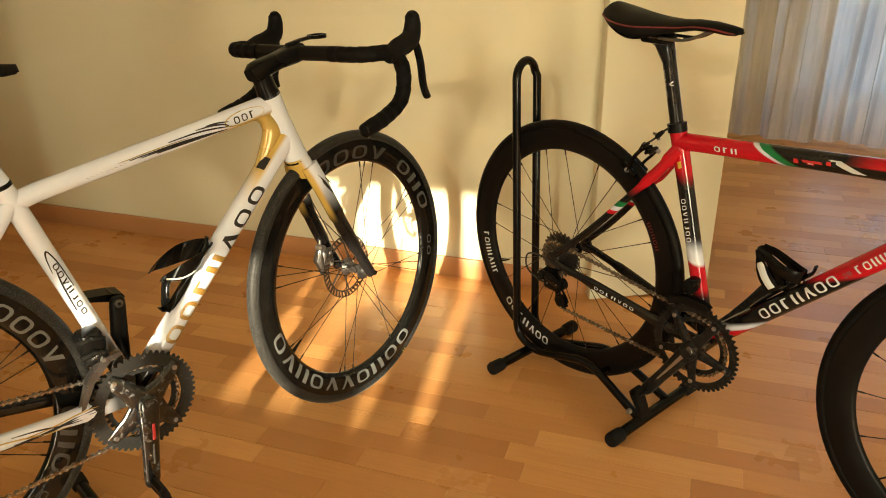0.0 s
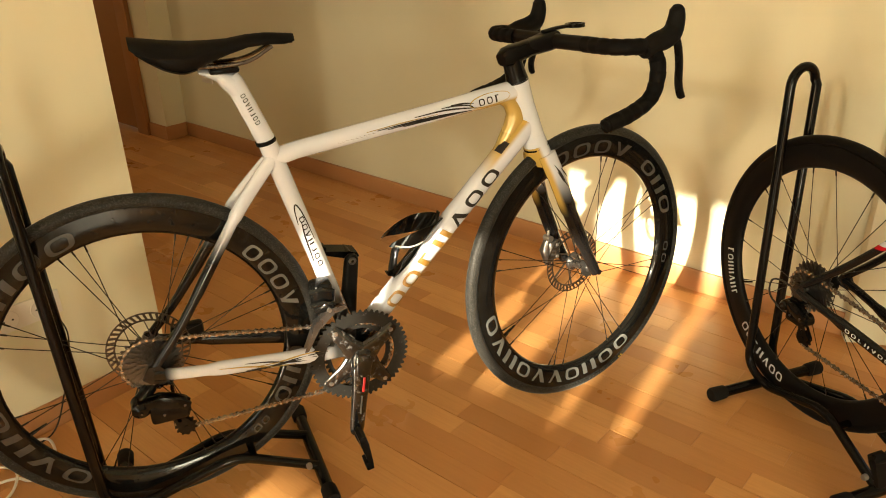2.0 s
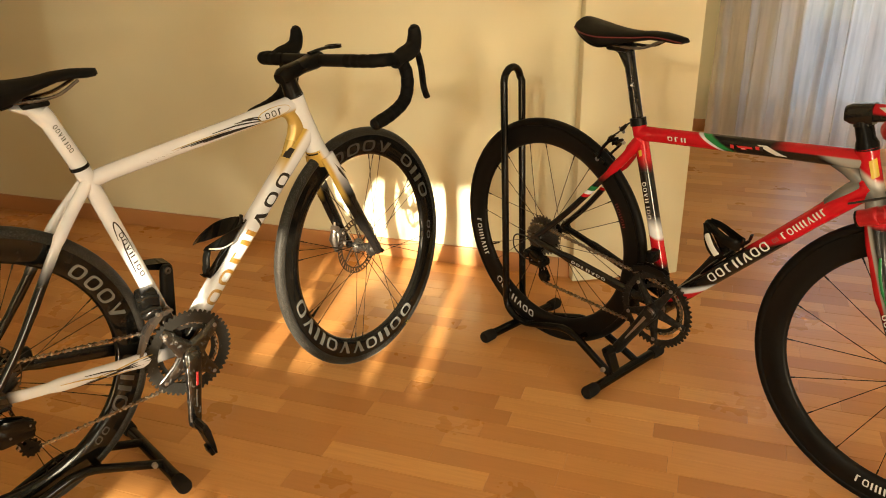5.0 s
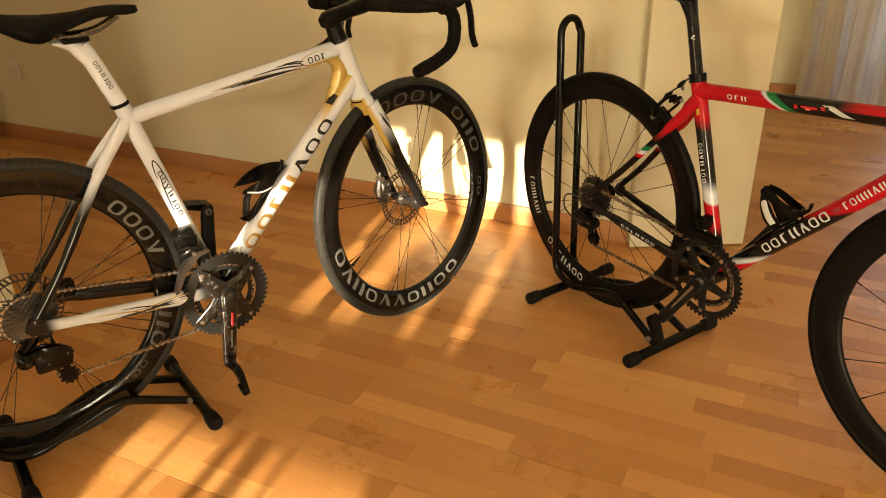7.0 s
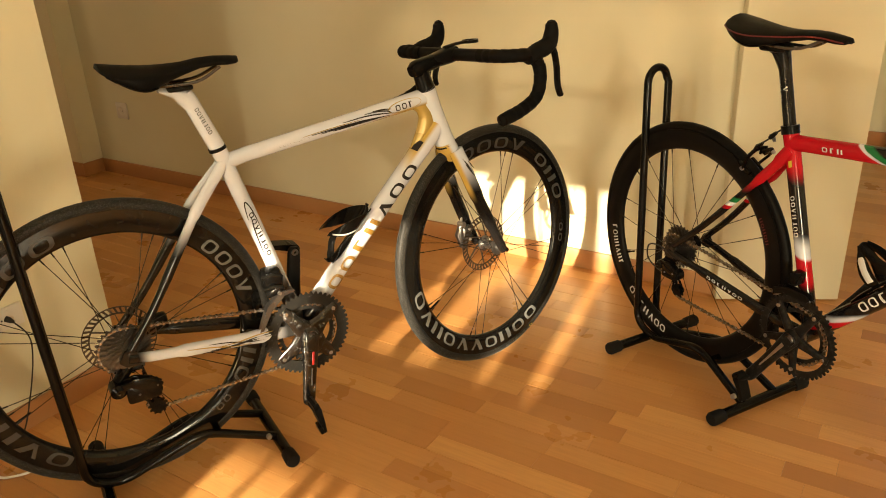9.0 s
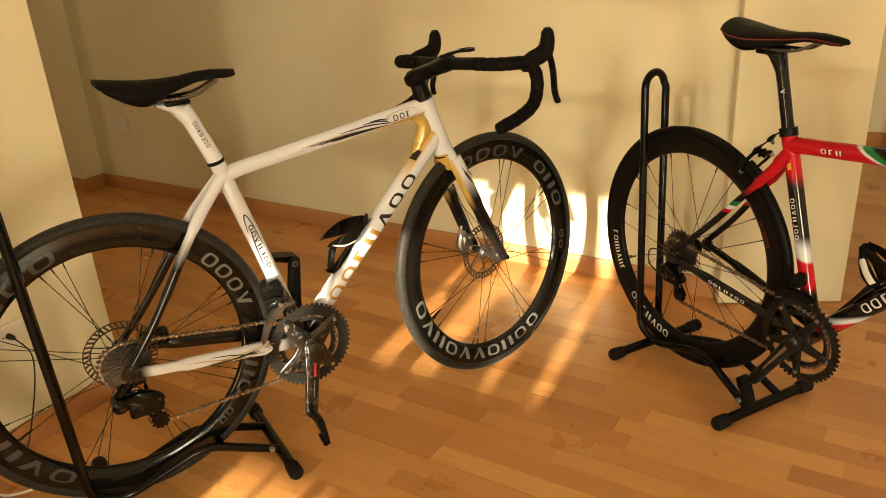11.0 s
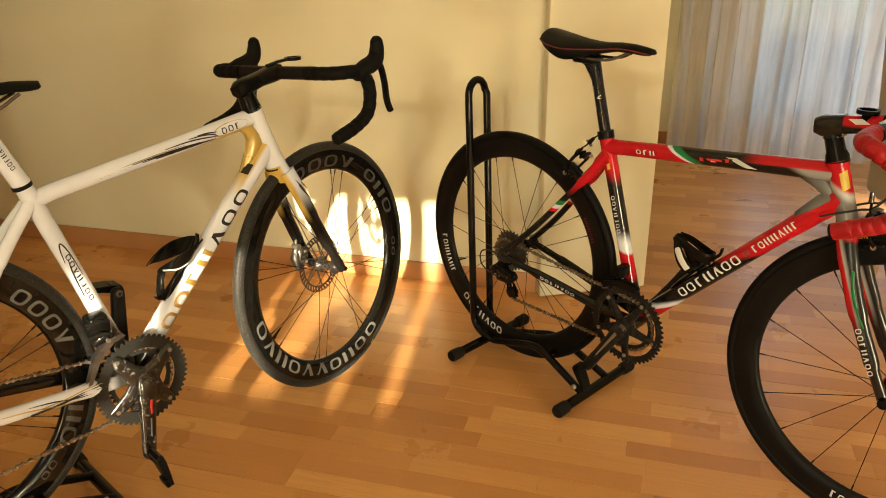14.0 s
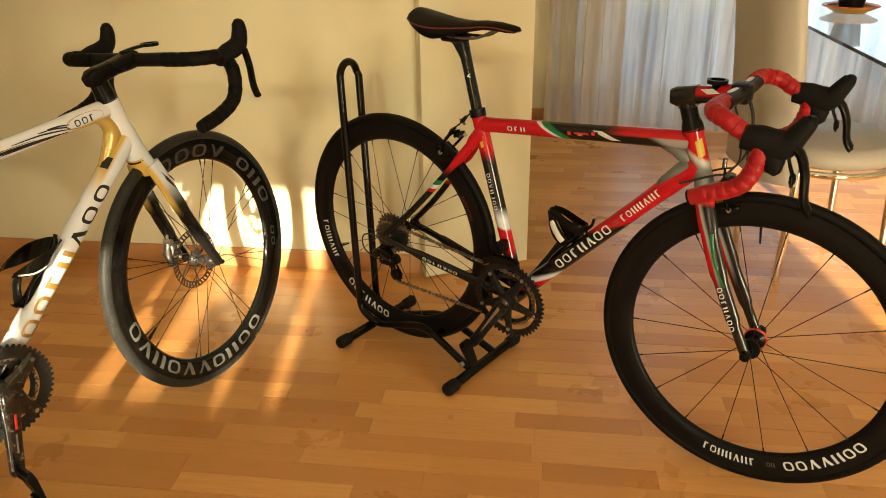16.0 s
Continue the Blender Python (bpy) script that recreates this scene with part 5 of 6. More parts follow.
# ---- the red bicycle ----
GREEN_PAINT = fade("gloss_green_paint", [(0.0, GREENP), (1.0, GREENP)], (1, 0, 0))
RB = thing("red_road_bicycle", "red and black road bicycle with red bar tape", "bicycle", "road bicycles", pose(0.454, -0.438, 0, 0.3, 0, -30.5))
bbr, seatr = (0.405, 0.277), (0.285, 0.698)
htr, hbr = (0.806, 0.775), (0.848, 0.655)
rhr, fhr = (0.0, 0.351), (0.989, 0.335)
Sr = steer(hbr, htr, 4.0)

R_TOP = fade("red_tricolour_top_tube_paint", [(0.851, REDP), (0.8535, PEARL), (0.857, PEARL), (0.859, GREENP), (0.867, GREENP), (0.872, INK), (0.970, INK), (0.986, (0.30, 0.30, 0.29))], (0.4, 0.0, 0.917), 0.15)
R_SEAT = fade("red_to_black_seat_tube_paint", [(0.46, INK), (0.485, REDP), (0.522, REDP), (0.530, PEARL), (0.545, PEARL), (0.580, INK), (0.672, INK), (0.712, REDP)], (0.25, 0, 0.97), 0.15)
R_DOWN = fade("black_to_red_down_tube_paint", [(0.084, INK), (0.089, REDP), (0.099, REDP), (0.104, PEARL), (0.108, PEARL), (0.119, INK), (0.188, INK), (0.200, REDP)], (-0.43, 0, 0.903), 0.15)
R_STAY = fade("red_to_black_seat_stay_paint", [(0.512, INK), (0.515, REDP), (0.522, REDP), (0.524, PEARL), (0.533, PEARL), (0.535, GREENP), (0.545, GREENP), (0.549, INK), (0.562, INK), (0.600, REDP)], (0.0, 0, 1.0), 0.15)
R_FORK = material("red_silver_black_fork_paint", REDP, 0.24, spec=0.4, coat=0.2)
fn = Nodes(R_FORK)
across = fn.along((0.92, 0.0, 0.392))
height = fn.along((0.0, 0.0, 1.0))
bands = fn.mix(fn.span(across, 1.0245, 1.0275), REDP, (0.30, 0.30, 0.29))
bands = fn.mix(fn.span(across, 1.0285, 1.036), bands, INK)
bands = fn.mix(fn.span(height, 0.430, 0.520), INK, bands)
fn.colour(fn.mix(fn.span(height, 0.628, 0.640), bands, REDP))
R_HEAD = fade("red_and_silver_head_tube_paint", [(0.655, SILVERP), (0.664, (0.45, 0.44, 0.42)), (0.670, REDP)], (0.28, 0.0, 0.60), 0.15)
tn = Nodes(R_TOP)
painted = tn.b.inputs["Base Color"].links[0].from_socket
upper = tn.math("MULTIPLY", tn.span(tn.along((-0.092, 0.0, 0.996)), 0.675, 0.679), tn.span(tn.along((0.99, 0.0, 0.12)), 0.70, 0.76))
tn.colour(tn.mix(upper, painted, REDP))
tt0r, tt1r = (0.282, 0.703), (0.812, 0.752)
ttr = part("top_tube", Geo().sweep([P(tt0r), P((0.33, 0.708)), P((0.60, 0.7325)), P(tt1r)], [(0.018, 0.019), (0.0165, 0.018), (0.0165, 0.018), (0.018, 0.020)], 20), R_TOP, RB)
dt0r, dt1r = bbr, (0.828, 0.705)
dtr = part("down_tube", Geo().sweep([P(dt0r), P((0.53, 0.4045)), P((0.73, 0.606)), P(dt1r)], [(0.020, 0.020), (0.0200, 0.0205), (0.0195, 0.0200), (0.021, 0.024)], 20), R_DOWN, RB)
str_ = part("seat_tube", Geo().sweep([P(bbr), P((0.345, 0.4875)), P(seatr), P((0.2765, 0.728))], [(0.018, 0.018), (0.0165, 0.0165), (0.0175, 0.0175), (0.018, 0.018)], 20), R_SEAT, RB)
htrp = part("head_tube", Geo().sweep([P(hbr), P((0.842, 0.672)), P((0.812, 0.758)), P(htr)], [0.0225, 0.0195, 0.0195, 0.0225], 22), R_HEAD, RB)
SILVER_PAINT = fade("silver_grey_paint", [(0.72, INK), (0.80, SILVERP), (1.2, SILVERP)], (1, 0, 0), 0.24)
lugr = Geo().sweep(spline([P((0.735, 0.737)), P((0.775, 0.726)), P((0.800, 0.715)), P((0.812, 0.698)), P((0.806, 0.683))], 5), [(0.008 + 0.008 * min(1, k / 8), 0.007 + 0.009 * min(1, k / 8)) for k in range(21)], 14)
lugr.sweep([P((0.752, 0.648)), P((0.790, 0.684)), P((0.815, 0.700))], [(0.0150, 0.010), (0.0205, 0.016), (0.0200, 0.020)], 14)
part("lug", lugr, SILVER_PAINT, RB, "silver grey gusset between the tubes")
part("bottom_bracket_shell", Geo().sweep([(bbr[0], -0.037, bbr[1]), (bbr[0], 0.037, bbr[1])], 0.022, 26, side=(1, 0, 0)), BLACK_PAINT, RB)
for s in (-1, 1):
    part("seat_stay", Geo().sweep(spline([(0.290, s * 0.006, 0.690), (0.255, s * 0.014, 0.640), (0.215, s * 0.024, 0.590), (0.10, s * 0.046, 0.455), (0.004, s * 0.063, 0.360)], 5), [(0.015, 0.016)] * 4 + [(0.012, 0.0125)] * 6 + [(0.0075, 0.0085)] * 11, 14), R_STAY, RB)
    part("chain_stay", Geo().sweep(spline([(0.388, s * 0.024, 0.279), (0.32, s * 0.036, 0.290), (0.17, s * 0.052, 0.320), (0.06, s * 0.062, 0.340), (0.002, s * 0.064, 0.350)], 5), [(0.010, 0.0155)] * 7 + [(0.009, 0.0135)] * 6 + [(0.0075, 0.010)] * 8, 14), BLACK_PAINT, RB)
    part("dropout", Geo().plate([(-0.016, 0.345), (-0.004, 0.332), (0.018, 0.332), (0.028, 0.346), (0.014, 0.368), (-0.004, 0.368)], s * 0.062, s * 0.069), BLACK_PAINT, RB)
postr = part("seatpost", Geo().sweep([P((0.277, 0.72)), P((0.238, 0.868)), P((0.232, 0.890)), P((0.212, 0.908))], [(0.0138, 0.0138), (0.0138, 0.0138), (0.0145, 0.016), (0.018, 0.010)], 18).sweep([P((0.246, 0.846)), P((0.234, 0.876)), P((0.214, 0.896)), P((0.192, 0.902)), P((0.184, 0.903))], [(0.0130, 0.011), (0.0145, 0.018), (0.0155, 0.011), (0.016, 0.006), (0.012, 0.003)], 16), BLACK_PAINT, RB)
part("seat_collar", Geo().sweep([P((0.277, 0.722)), P((0.2725, 0.740))], (0.0200, 0.0200), 22), ALLOY_B, RB)
part("saddle_clamp", Geo().box((0.180, -0.024, 0.895), (0.240, 0.024, 0.912), 0.006), ALLOY_B, RB)
saddle(RB, (0.388, 0.938), (0.098, 0.962), SADDLE_B, PIPING_R)
wheel(RB, "rear_wheel", 0.335, 0.024, 0.050, 20, Matrix.Translation((rhr[0], 0, rhr[1])), CARBON, TYRE, ALLOY_B, None, ((186, 212, 7, DECAL_W, 0.30, 0.66, (-1, 1), "iobbtbi"), (226, 262, 7, DECAL_W, 0.28, 0.70, (-1, 1), "ooibtoo"), (20, 34, 5, PIPING_R, 0.3, 0.5, (-1, 1), "bo")), True)
fwr = wheel(RB, "front_wheel", 0.335, 0.024, 0.050, 18, Sr @ Matrix.Translation((fhr[0], 0, fhr[1])), CARBON, TYRE, ALLOY_B, None, ((-103, -79, 7, DECAL_W, 0.30, 0.64, (-1, 1), "iobbtbi"), (-75, -71, 2, DECAL_G, 0.36, 0.56, (-1, 1), "ob"), (-68, -31, 7, DECAL_W, 0.28, 0.70, (-1, 1), "oottboo"), (15, 25, 4, PIPING_R, 0.3, 0.6, (-1, 1), "bo"), (5, 13, 3, DECAL_W, 0.3, 0.5, (-1, 1), "bo")), valve=95, labels=((108, 118, 6, DECAL_Y),), phase=4, spread=0.0)
part("hub_ring", Geo().lathe([(0.0225, 0.021), (0.0245, 0.022), (0.0245, 0.028), (0.0225, 0.029)], 28), DECAL_R, fwr, "red ring on the hub")
part("fork_crown", Geo().sweep([P((0.847, 0.658)), P((0.853, 0.640)), P((0.857, 0.625))], [(0.0225, 0.0225), (0.029, 0.022), (0.034, 0.018)], 20), R_FORK, RB, m=Sr)
for s in (-1, 1):
    legp = spline([(0.854, s * 0.024, 0.645), (0.868, s * 0.033, 0.600), (0.902, s * 0.043, 0.510), (0.944, s * 0.049, 0.420), (0.987, s * 0.052, 0.333)], 6)
    part("fork_leg", Geo().sweep(legp, [(0.0105, 0.020)] * 8 + [(0.0100, 0.018)] * 6 + [(0.009, 0.015)] * 6 + [(0.008, 0.011)] * 5, 16), R_FORK, RB, m=Sr)
    if s < 0:
        leg = RB.children[-1]
        marks(leg, DECAL_W, tube_blocks((0.919, -0.0450, 0.474), (0.964, -0.0508, 0.380), (0.0099, 0.0090), (0.0158, 0.0130), word(0.02, 0.98, 7), (162, 204)), "ooibtoo")
    green = spline([(0.884, s * 0.0475, 0.580), (0.892, s * 0.0525, 0.545), (0.908, s * 0.0560, 0.505), (0.926, s * 0.0570, 0.474)], 5)
    part("fork_stripe", Geo().sweep(green, [(0.0012, 0.0030)] * 10 + [(0.0010, 0.0016)] * 6, 8), GREEN_PAINT, RB, m=Sr)
part("front_skewer", Geo().sweep([(0.989, -0.060, 0.335), (0.989, 0.066, 0.335)], 0.0055, 12, side=(1, 0, 0)).lathe([(0.0, -0.070), (0.010, -0.068), (0.012, -0.058), (0.0, -0.056)], 16, (0.989, 0, 0.335)).lathe([(0.0, 0.072), (0.013, 0.070), (0.013, 0.058), (0.0, 0.056)], 16, (0.989, 0, 0.335)), ALLOY_B, RB, m=Sr)
part("headset_spacer", Geo().sweep([P((0.807, 0.772)), P((0.804, 0.784)), P((0.800, 0.794)), P((0.789, 0.826))], [0.0225, 0.0215, 0.0175, 0.0170], 24), ALLOY_B, RB, m=Sr)
STEM_PAINT = fade("red_and_black_stem_paint", [(0.842, INK), (0.850, REDP)], (0.0, 0.0, 1.0), 0.15)
stem_geo = Geo().sweep([P((0.792, 0.818)), P((0.783, 0.852))], 0.0195, 22)
stem_geo.sweep([P((0.756, 0.836)), P((0.768, 0.837)), P((0.808, 0.843))], [(0.014, 0.015), (0.020, 0.020), (0.022, 0.021)], 14, square=0.4)
stem_geo.lathe([(0.0, 0.0), (0.0155, 0.0), (0.0155, 0.003), (0.012, 0.005), (0.0, 0.005)], 20, (0.783, 0, 0.853), "z", closed=False)
stemr = part("stem", stem_geo, BLACK_PAINT, RB, m=Sr)
part("bar_clamp", Geo().box((0.871, -0.021, 0.838), (0.909, 0.021, 0.876), 0.007), CARBON, stemr)
part("stem_tube", Geo().sweep([P((0.792, 0.842)), P((0.835, 0.848)), P((0.878, 0.856))], [(0.0185, 0.0185), (0.0165, 0.0165), (0.0175, 0.0175)], 18), STEM_PAINT, stemr)
marks(stemr, DECAL_W, tube_blocks(P((0.792, 0.842)), P((0.878, 0.856)), (0.0182, 0.0174), (0.0182, 0.0174), [(0.36, 0.66)], (140, 172), 0.0012, 0.16), "f", lean=0.0)
for y in (-0.009, 0.009):
    part("clamp_bolt", Geo().lathe([(0.0, 0.0), (0.003, 0.0), (0.0036, 0.004)], 8, (0.755, y, 0.834), "x", closed=False), ALLOY, stemr)
barsr = part("handlebar", Geo().sweep(spline([(0.888, -0.115, 0.858), (0.890, -0.05, 0.858), (0.890, 0.05, 0.858), (0.888, 0.115, 0.858)], 6), (0.0155, 0.0145), 16, side=(1, 0, 0)), CARBON, RB, m=Sr)
TAPE_R = material("red_perforated_bar_tape", (0.46, 0.015, 0.018), 0.42, spec=0.25)
tn = Nodes(TAPE_R)
cells = tn.add("ShaderNodeTexVoronoi", Scale=240.0, Randomness=0.25)
tn.link(tn.coords(), cells.inputs["Vector"])
holes = tn.span(cells.outputs["Distance"], 0.16, 0.26)
worn = tn.mix(tn.noise(40, 4), (0.24, 0.005, 0.008), (0.34, 0.008, 0.012))
tn.colour(tn.mix(holes, (0.36, 0.035, 0.032), worn))
tn.bump(holes, 0.5, 0.0008)
for s in (-1, 1):
    path = spline(drop_bar(0.888, 0.858, 0.205, 0.090, 0.140, s, ramp=0.016), 6)
    cut = [p for p in path if abs(p.y) > 0.10]
    part("bar_tape", wrapped(cut, 0.0150, 0.017, 0.0017), TAPE_R, barsr, angle=60)
    part("bar_plug", Geo().sweep([cut[-1], cut[-1] + (cut[-1] - cut[-2]).normalized() * 0.004, cut[-1] + (cut[-1] - cut[-2]).normalized() * 0.006], [0.0150, 0.0145, 0.010], 16), ALLOY_B, barsr)
    lever(RB, Sr @ pose(0.964, s * 0.206, 0.824, 0, 17, s * -3) @ Matrix.Diagonal((0.78, 1.0, 1.0, 1.0)), s, HOOD_B, ALLOY_B, 42, 1.28, 1.16, 0.0115, deep=0.0090)
endsr = crankset(RB, bbr, -122, 50, 34, CRANK_B, CRANK_B, spider=5, band=0.018)
pedal(RB, endsr[0], -1, 60, 0.74)
pedal(RB, endsr[1], 1, 20, 0.74)
cassette(RB, rhr, 28, 11, 10, STEELGREY)
guider, tensionr = (0.010, 0.281), (0.026, 0.236)
rear_mech(RB, (0.014, 0.332), guider, tensionr, -0.046, MECH_B, 0.82)
chain(RB, chain_path(bbr, 0.0695, rhr, 0.040, guider, tensionr), -0.039, -0.046, 0.405, 0.0, CHAIN_D)
fd = Geo()
for y in (-0.060, -0.044):
    fd.plate([(0.335, 0.380), (0.372, 0.394), (0.42, 0.392), (0.432, 0.384), (0.425, 0.376), (0.365, 0.376), (0.335, 0.362)], y, y + 0.0025)
fd.box((0.360, -0.050, 0.394), (0.382, -0.012, 0.426), 0.006)
part("front_derailleur", fd, ALLOY_B, RB)
bottle_cage(RB, P(dt0r), P(dt1r), 0.385, 0.022, MECH_B, DECAL_W, 1.14)


def rim_brake(parent, m, barrel=True):
    """Two slim curved arms with pads, a pivot bolt and a barrel; z points away from the hub."""
    br = Geo()
    for s in (-1, 1):
        arm = spline([(0.004 * s, -s * 0.012, 0.010), (0.005 * s, s * 0.018, 0.012), (0.004 * s, s * 0.032, -0.008), (0.0, s * 0.030, -0.034), (0.0, s * 0.024, -0.044)], 5)
        br.sweep(arm, [(0.0042, 0.0070)] * 10 + [(0.0036, 0.0055)] * 11, 10, side=(1, 0, 0))
        br.box((-0.021, s * 0.0195 - 0.005, -0.052), (0.021, s * 0.0195 + 0.005, -0.040), 0.003)
    br.sweep([(-0.012, 0, 0.010), (0.018, 0, 0.010)], 0.006, 12)
    ob = part("rim_brake", br, MECH_B, parent, m=m)
    for s in (-1, 1):
        part("pad_bolt", Geo().lathe([(0.0, -0.0015), (0.004, -0.0015), (0.0055, 0.001), (0.0055, 0.004)], 12, (0.0, s * 0.027, -0.046), closed=False), ALLOY, ob)
    part("release_lever", Geo().sweep([(0.005, -0.029, 0.026), (0.016, -0.031, 0.030), (0.026, -0.031, 0.027)], [(0.004, 0.003), (0.006, 0.004), (0.003, 0.002)], 10), HUB_GREY, ob)
    part("brake_bolt", Geo().lathe([(0.0, 0.0), (0.0035, 0.0), (0.005, 0.003), (0.005, 0.008)], 10, (-0.018, -0.020, 0.012), "x", closed=False), ALLOY, ob)
    if not barrel:
        return ob
    part("barrel", Geo().sweep([(0.006, -0.030, 0.044), (0.010, -0.030, 0.062)], [0.0050, 0.0042], 12), HUB_GREY, ob)
    part("cable_arm", Geo().sweep([(0.0, -0.022, 0.012), (0.004, -0.030, 0.030), (0.008, -0.030, 0.048)], [0.004, 0.003, 0.002], 8), ALLOY_B, ob)
    return ob


rim_brake(RB, Sr @ pose(0.892, 0, 0.672, 0, -16, 0))
rim_brake(RB, pose(0.204, 0, 0.659, 0, 33, 0) @ Matrix.Rotation(math.pi, 4, "Z"), False)
part("cable_arm", Geo().sweep([(0.204, -0.020, 0.672), (0.214, -0.026, 0.684), (0.228, -0.028, 0.692)], [(0.006, 0.004), (0.007, 0.004), (0.004, 0.003)], 10), MECH_B, RB)
part("brake_cable", Geo().sweep(spline([(0.222, -0.028, 0.690), (0.240, -0.026, 0.704), (0.256, -0.022, 0.722), (0.270, -0.016, 0.734)], 5), 0.0021, 8), CABLE_B, RB)
part("barrel", Geo().sweep([(0.244, -0.0255, 0.708), (0.249, -0.0245, 0.714), (0.257, -0.022, 0.723)], [0.0048, 0.0058, 0.0040], 12), ALLOY_B, RB)
part("decal", Geo().sweep([(0.396, -0.0785, 0.262), (0.345, -0.0835, 0.181)], [(0.0045, 0.0008), (0.0016, 0.0008)], 8, side=(0.85, 0, -0.53)), ALLOY, RB, "silver stripe on the crank arm")
for s in (-1, 1):
    part("gear_cable", Geo().sweep(spline([(0.892, s * 0.050, 0.846), (0.908, s * 0.052, 0.800), (0.912, s * 0.030, 0.742), (0.892, s * -0.018, 0.704), (0.865, s * -0.026, 0.694), (0.800, s * -0.024, 0.665)], 6), 0.0023, 8), CABLE_B, RB, m=Sr)
part("brake_cable", Geo().sweep(spline([(0.897, 0.030, 0.846), (0.914, 0.020, 0.800), (0.918, 0.008, 0.730), (0.914, 0.012, 0.664)], 6), 0.0024, 8), CABLE_B, RB, m=Sr)
marks(dtr, DECAL_W, tube_blocks(P(dt0r), P(dt1r), (0.0202, 0.0200), (0.0208, 0.0206), word(0.275, 0.590, 7, 0.10), (150, 210)), "ooibtoo")
marks(dtr, DECAL_W, tube_blocks(P(dt0r), P(dt1r), (0.0202, 0.0200), (0.0208, 0.0206), word(0.645, 0.845, 7, 0.12), (158, 200)), "iobbtbi")
marks(dtr, DECAL_G, tube_blocks(P(dt0r), P(dt1r), (0.0202, 0.0200), (0.0208, 0.0206), word(0.605, 0.635, 2), (166, 192)), "ob")
marks(str_, DECAL_W, tube_blocks(P(bbr), P(seatr), (0.0168, 0.0172), (0.0168, 0.0172), word(0.52, 0.745, 7), (166, 200)), "ooibtoo")
marks(ttr, DECAL_W, tube_blocks(P(tt0r), P(tt1r), (0.0180, 0.0180), (0.0190, 0.0190), word(0.17, 0.27, 3), (166, 196)), "oib")
for u0, u1, a0, a1, mat in ((0.470, 0.490, 170, 196, DECAL_R), (0.495, 0.575, 172, 186, DECAL_R), (0.515, 0.545, 184, 196, DECAL_R), (0.580, 0.600, 164, 186, DECAL_R), (0.480, 0.497, 160, 174, DECAL_K), (0.562, 0.578, 160, 172, DECAL_K), (0.520, 0.540, 186, 191, DECAL_W), (0.600, 0.615, 160, 190, DECAL_K)):
    marks(ttr, mat, tube_blocks(P(tt0r), P(tt1r), (0.0168, 0.0168), (0.0184, 0.0184), [(u0, u1)], (a0, a1), 0.0006 if mat is DECAL_R else 0.0011), "f")
marks(ttr, DECAL_W, tube_blocks(P(tt0r), P(tt1r), (0.0168, 0.0170), (0.0183, 0.0186), [(0.625, 0.672)], (152, 212), 0.0007, 0.085), "f", lean=0.0)
marks(htrp, DECAL_Y, tube_blocks(P(hbr), P(htr), (0.0200, 0.0200), (0.0200, 0.0200), [(0.52, 0.86)], (200, 245)), "f")
marks(str_, DECAL_Y, tube_blocks(P(bbr), P(seatr), (0.0178, 0.0178), (0.0178, 0.0178), [(0.885, 0.925)], (180, 205)), "f")


def chainstay_marks(bike):
    for k in range(7):
        x0 = 0.138 + 0.0160 * k
        rows = []
        for zz in (-0.0035, 0.0045):
            row = []
            for x in (x0, x0 + 0.0130):
                zc = float(np.interp(x, [0.06, 0.17, 0.32], [0.340, 0.320, 0.290]))
                yc = float(np.interp(x, [0.06, 0.17, 0.32], [0.062, 0.052, 0.036]))
                row.append((x, -(yc + 0.0098), zc + zz))
            rows.append(row)
        marks(bike, DECAL_W, [rows], "ooibtoo"[k])


chainstay_marks(RB)
marks(postr, DECAL_W, tube_blocks(P((0.277, 0.72)), P((0.238, 0.868)), (0.0140, 0.0140), (0.0140, 0.0140), word(0.48, 0.86, 7), (148, 166)), "ooibtoo")
marks(postr, DECAL_W, tube_blocks(P((0.277, 0.72)), P((0.238, 0.868)), (0.0140, 0.0140), (0.0140, 0.0140), [(0.62, 0.70)], (190, 225)), "t")
part("gear_cable", Geo().sweep(spline([(0.035, -0.070, 0.338), (-0.030, -0.068, 0.352), (-0.078, -0.064, 0.338), (-0.082, -0.060, 0.296), (-0.040, -0.058, 0.276), (-0.008, -0.056, 0.280)], 6), 0.0022, 8), CABLE_B, RB)
mountr = Geo().lathe([(0.015, -0.004), (0.020, -0.004), (0.020, 0.004), (0.015, 0.004)], 24, (0.842, 0.0, 0.874), "z")
mountr.sweep([(0.842, 0.0, 0.856), (0.842, 0.0, 0.872)], (0.009, 0.016), 12, side=(1, 0, 0))
part("computer_mount", mountr, ALLOY_B, RB, m=Sr)
for s in (-1, 1):
    part("decal", Geo().sweep(spline([(0.8885, s * 0.035, 0.8734), (0.888, s * 0.06, 0.8736), (0.886, s * 0.088, 0.8734)], 4), [(0.001, 0.0006)] + [(0.005, 0.0006)] * 7 + [(0.001, 0.0006)], 8, side=(1, 0, 0)), DECAL_W, barsr, "white flash on the bar")

# ---- bicycle stands ----


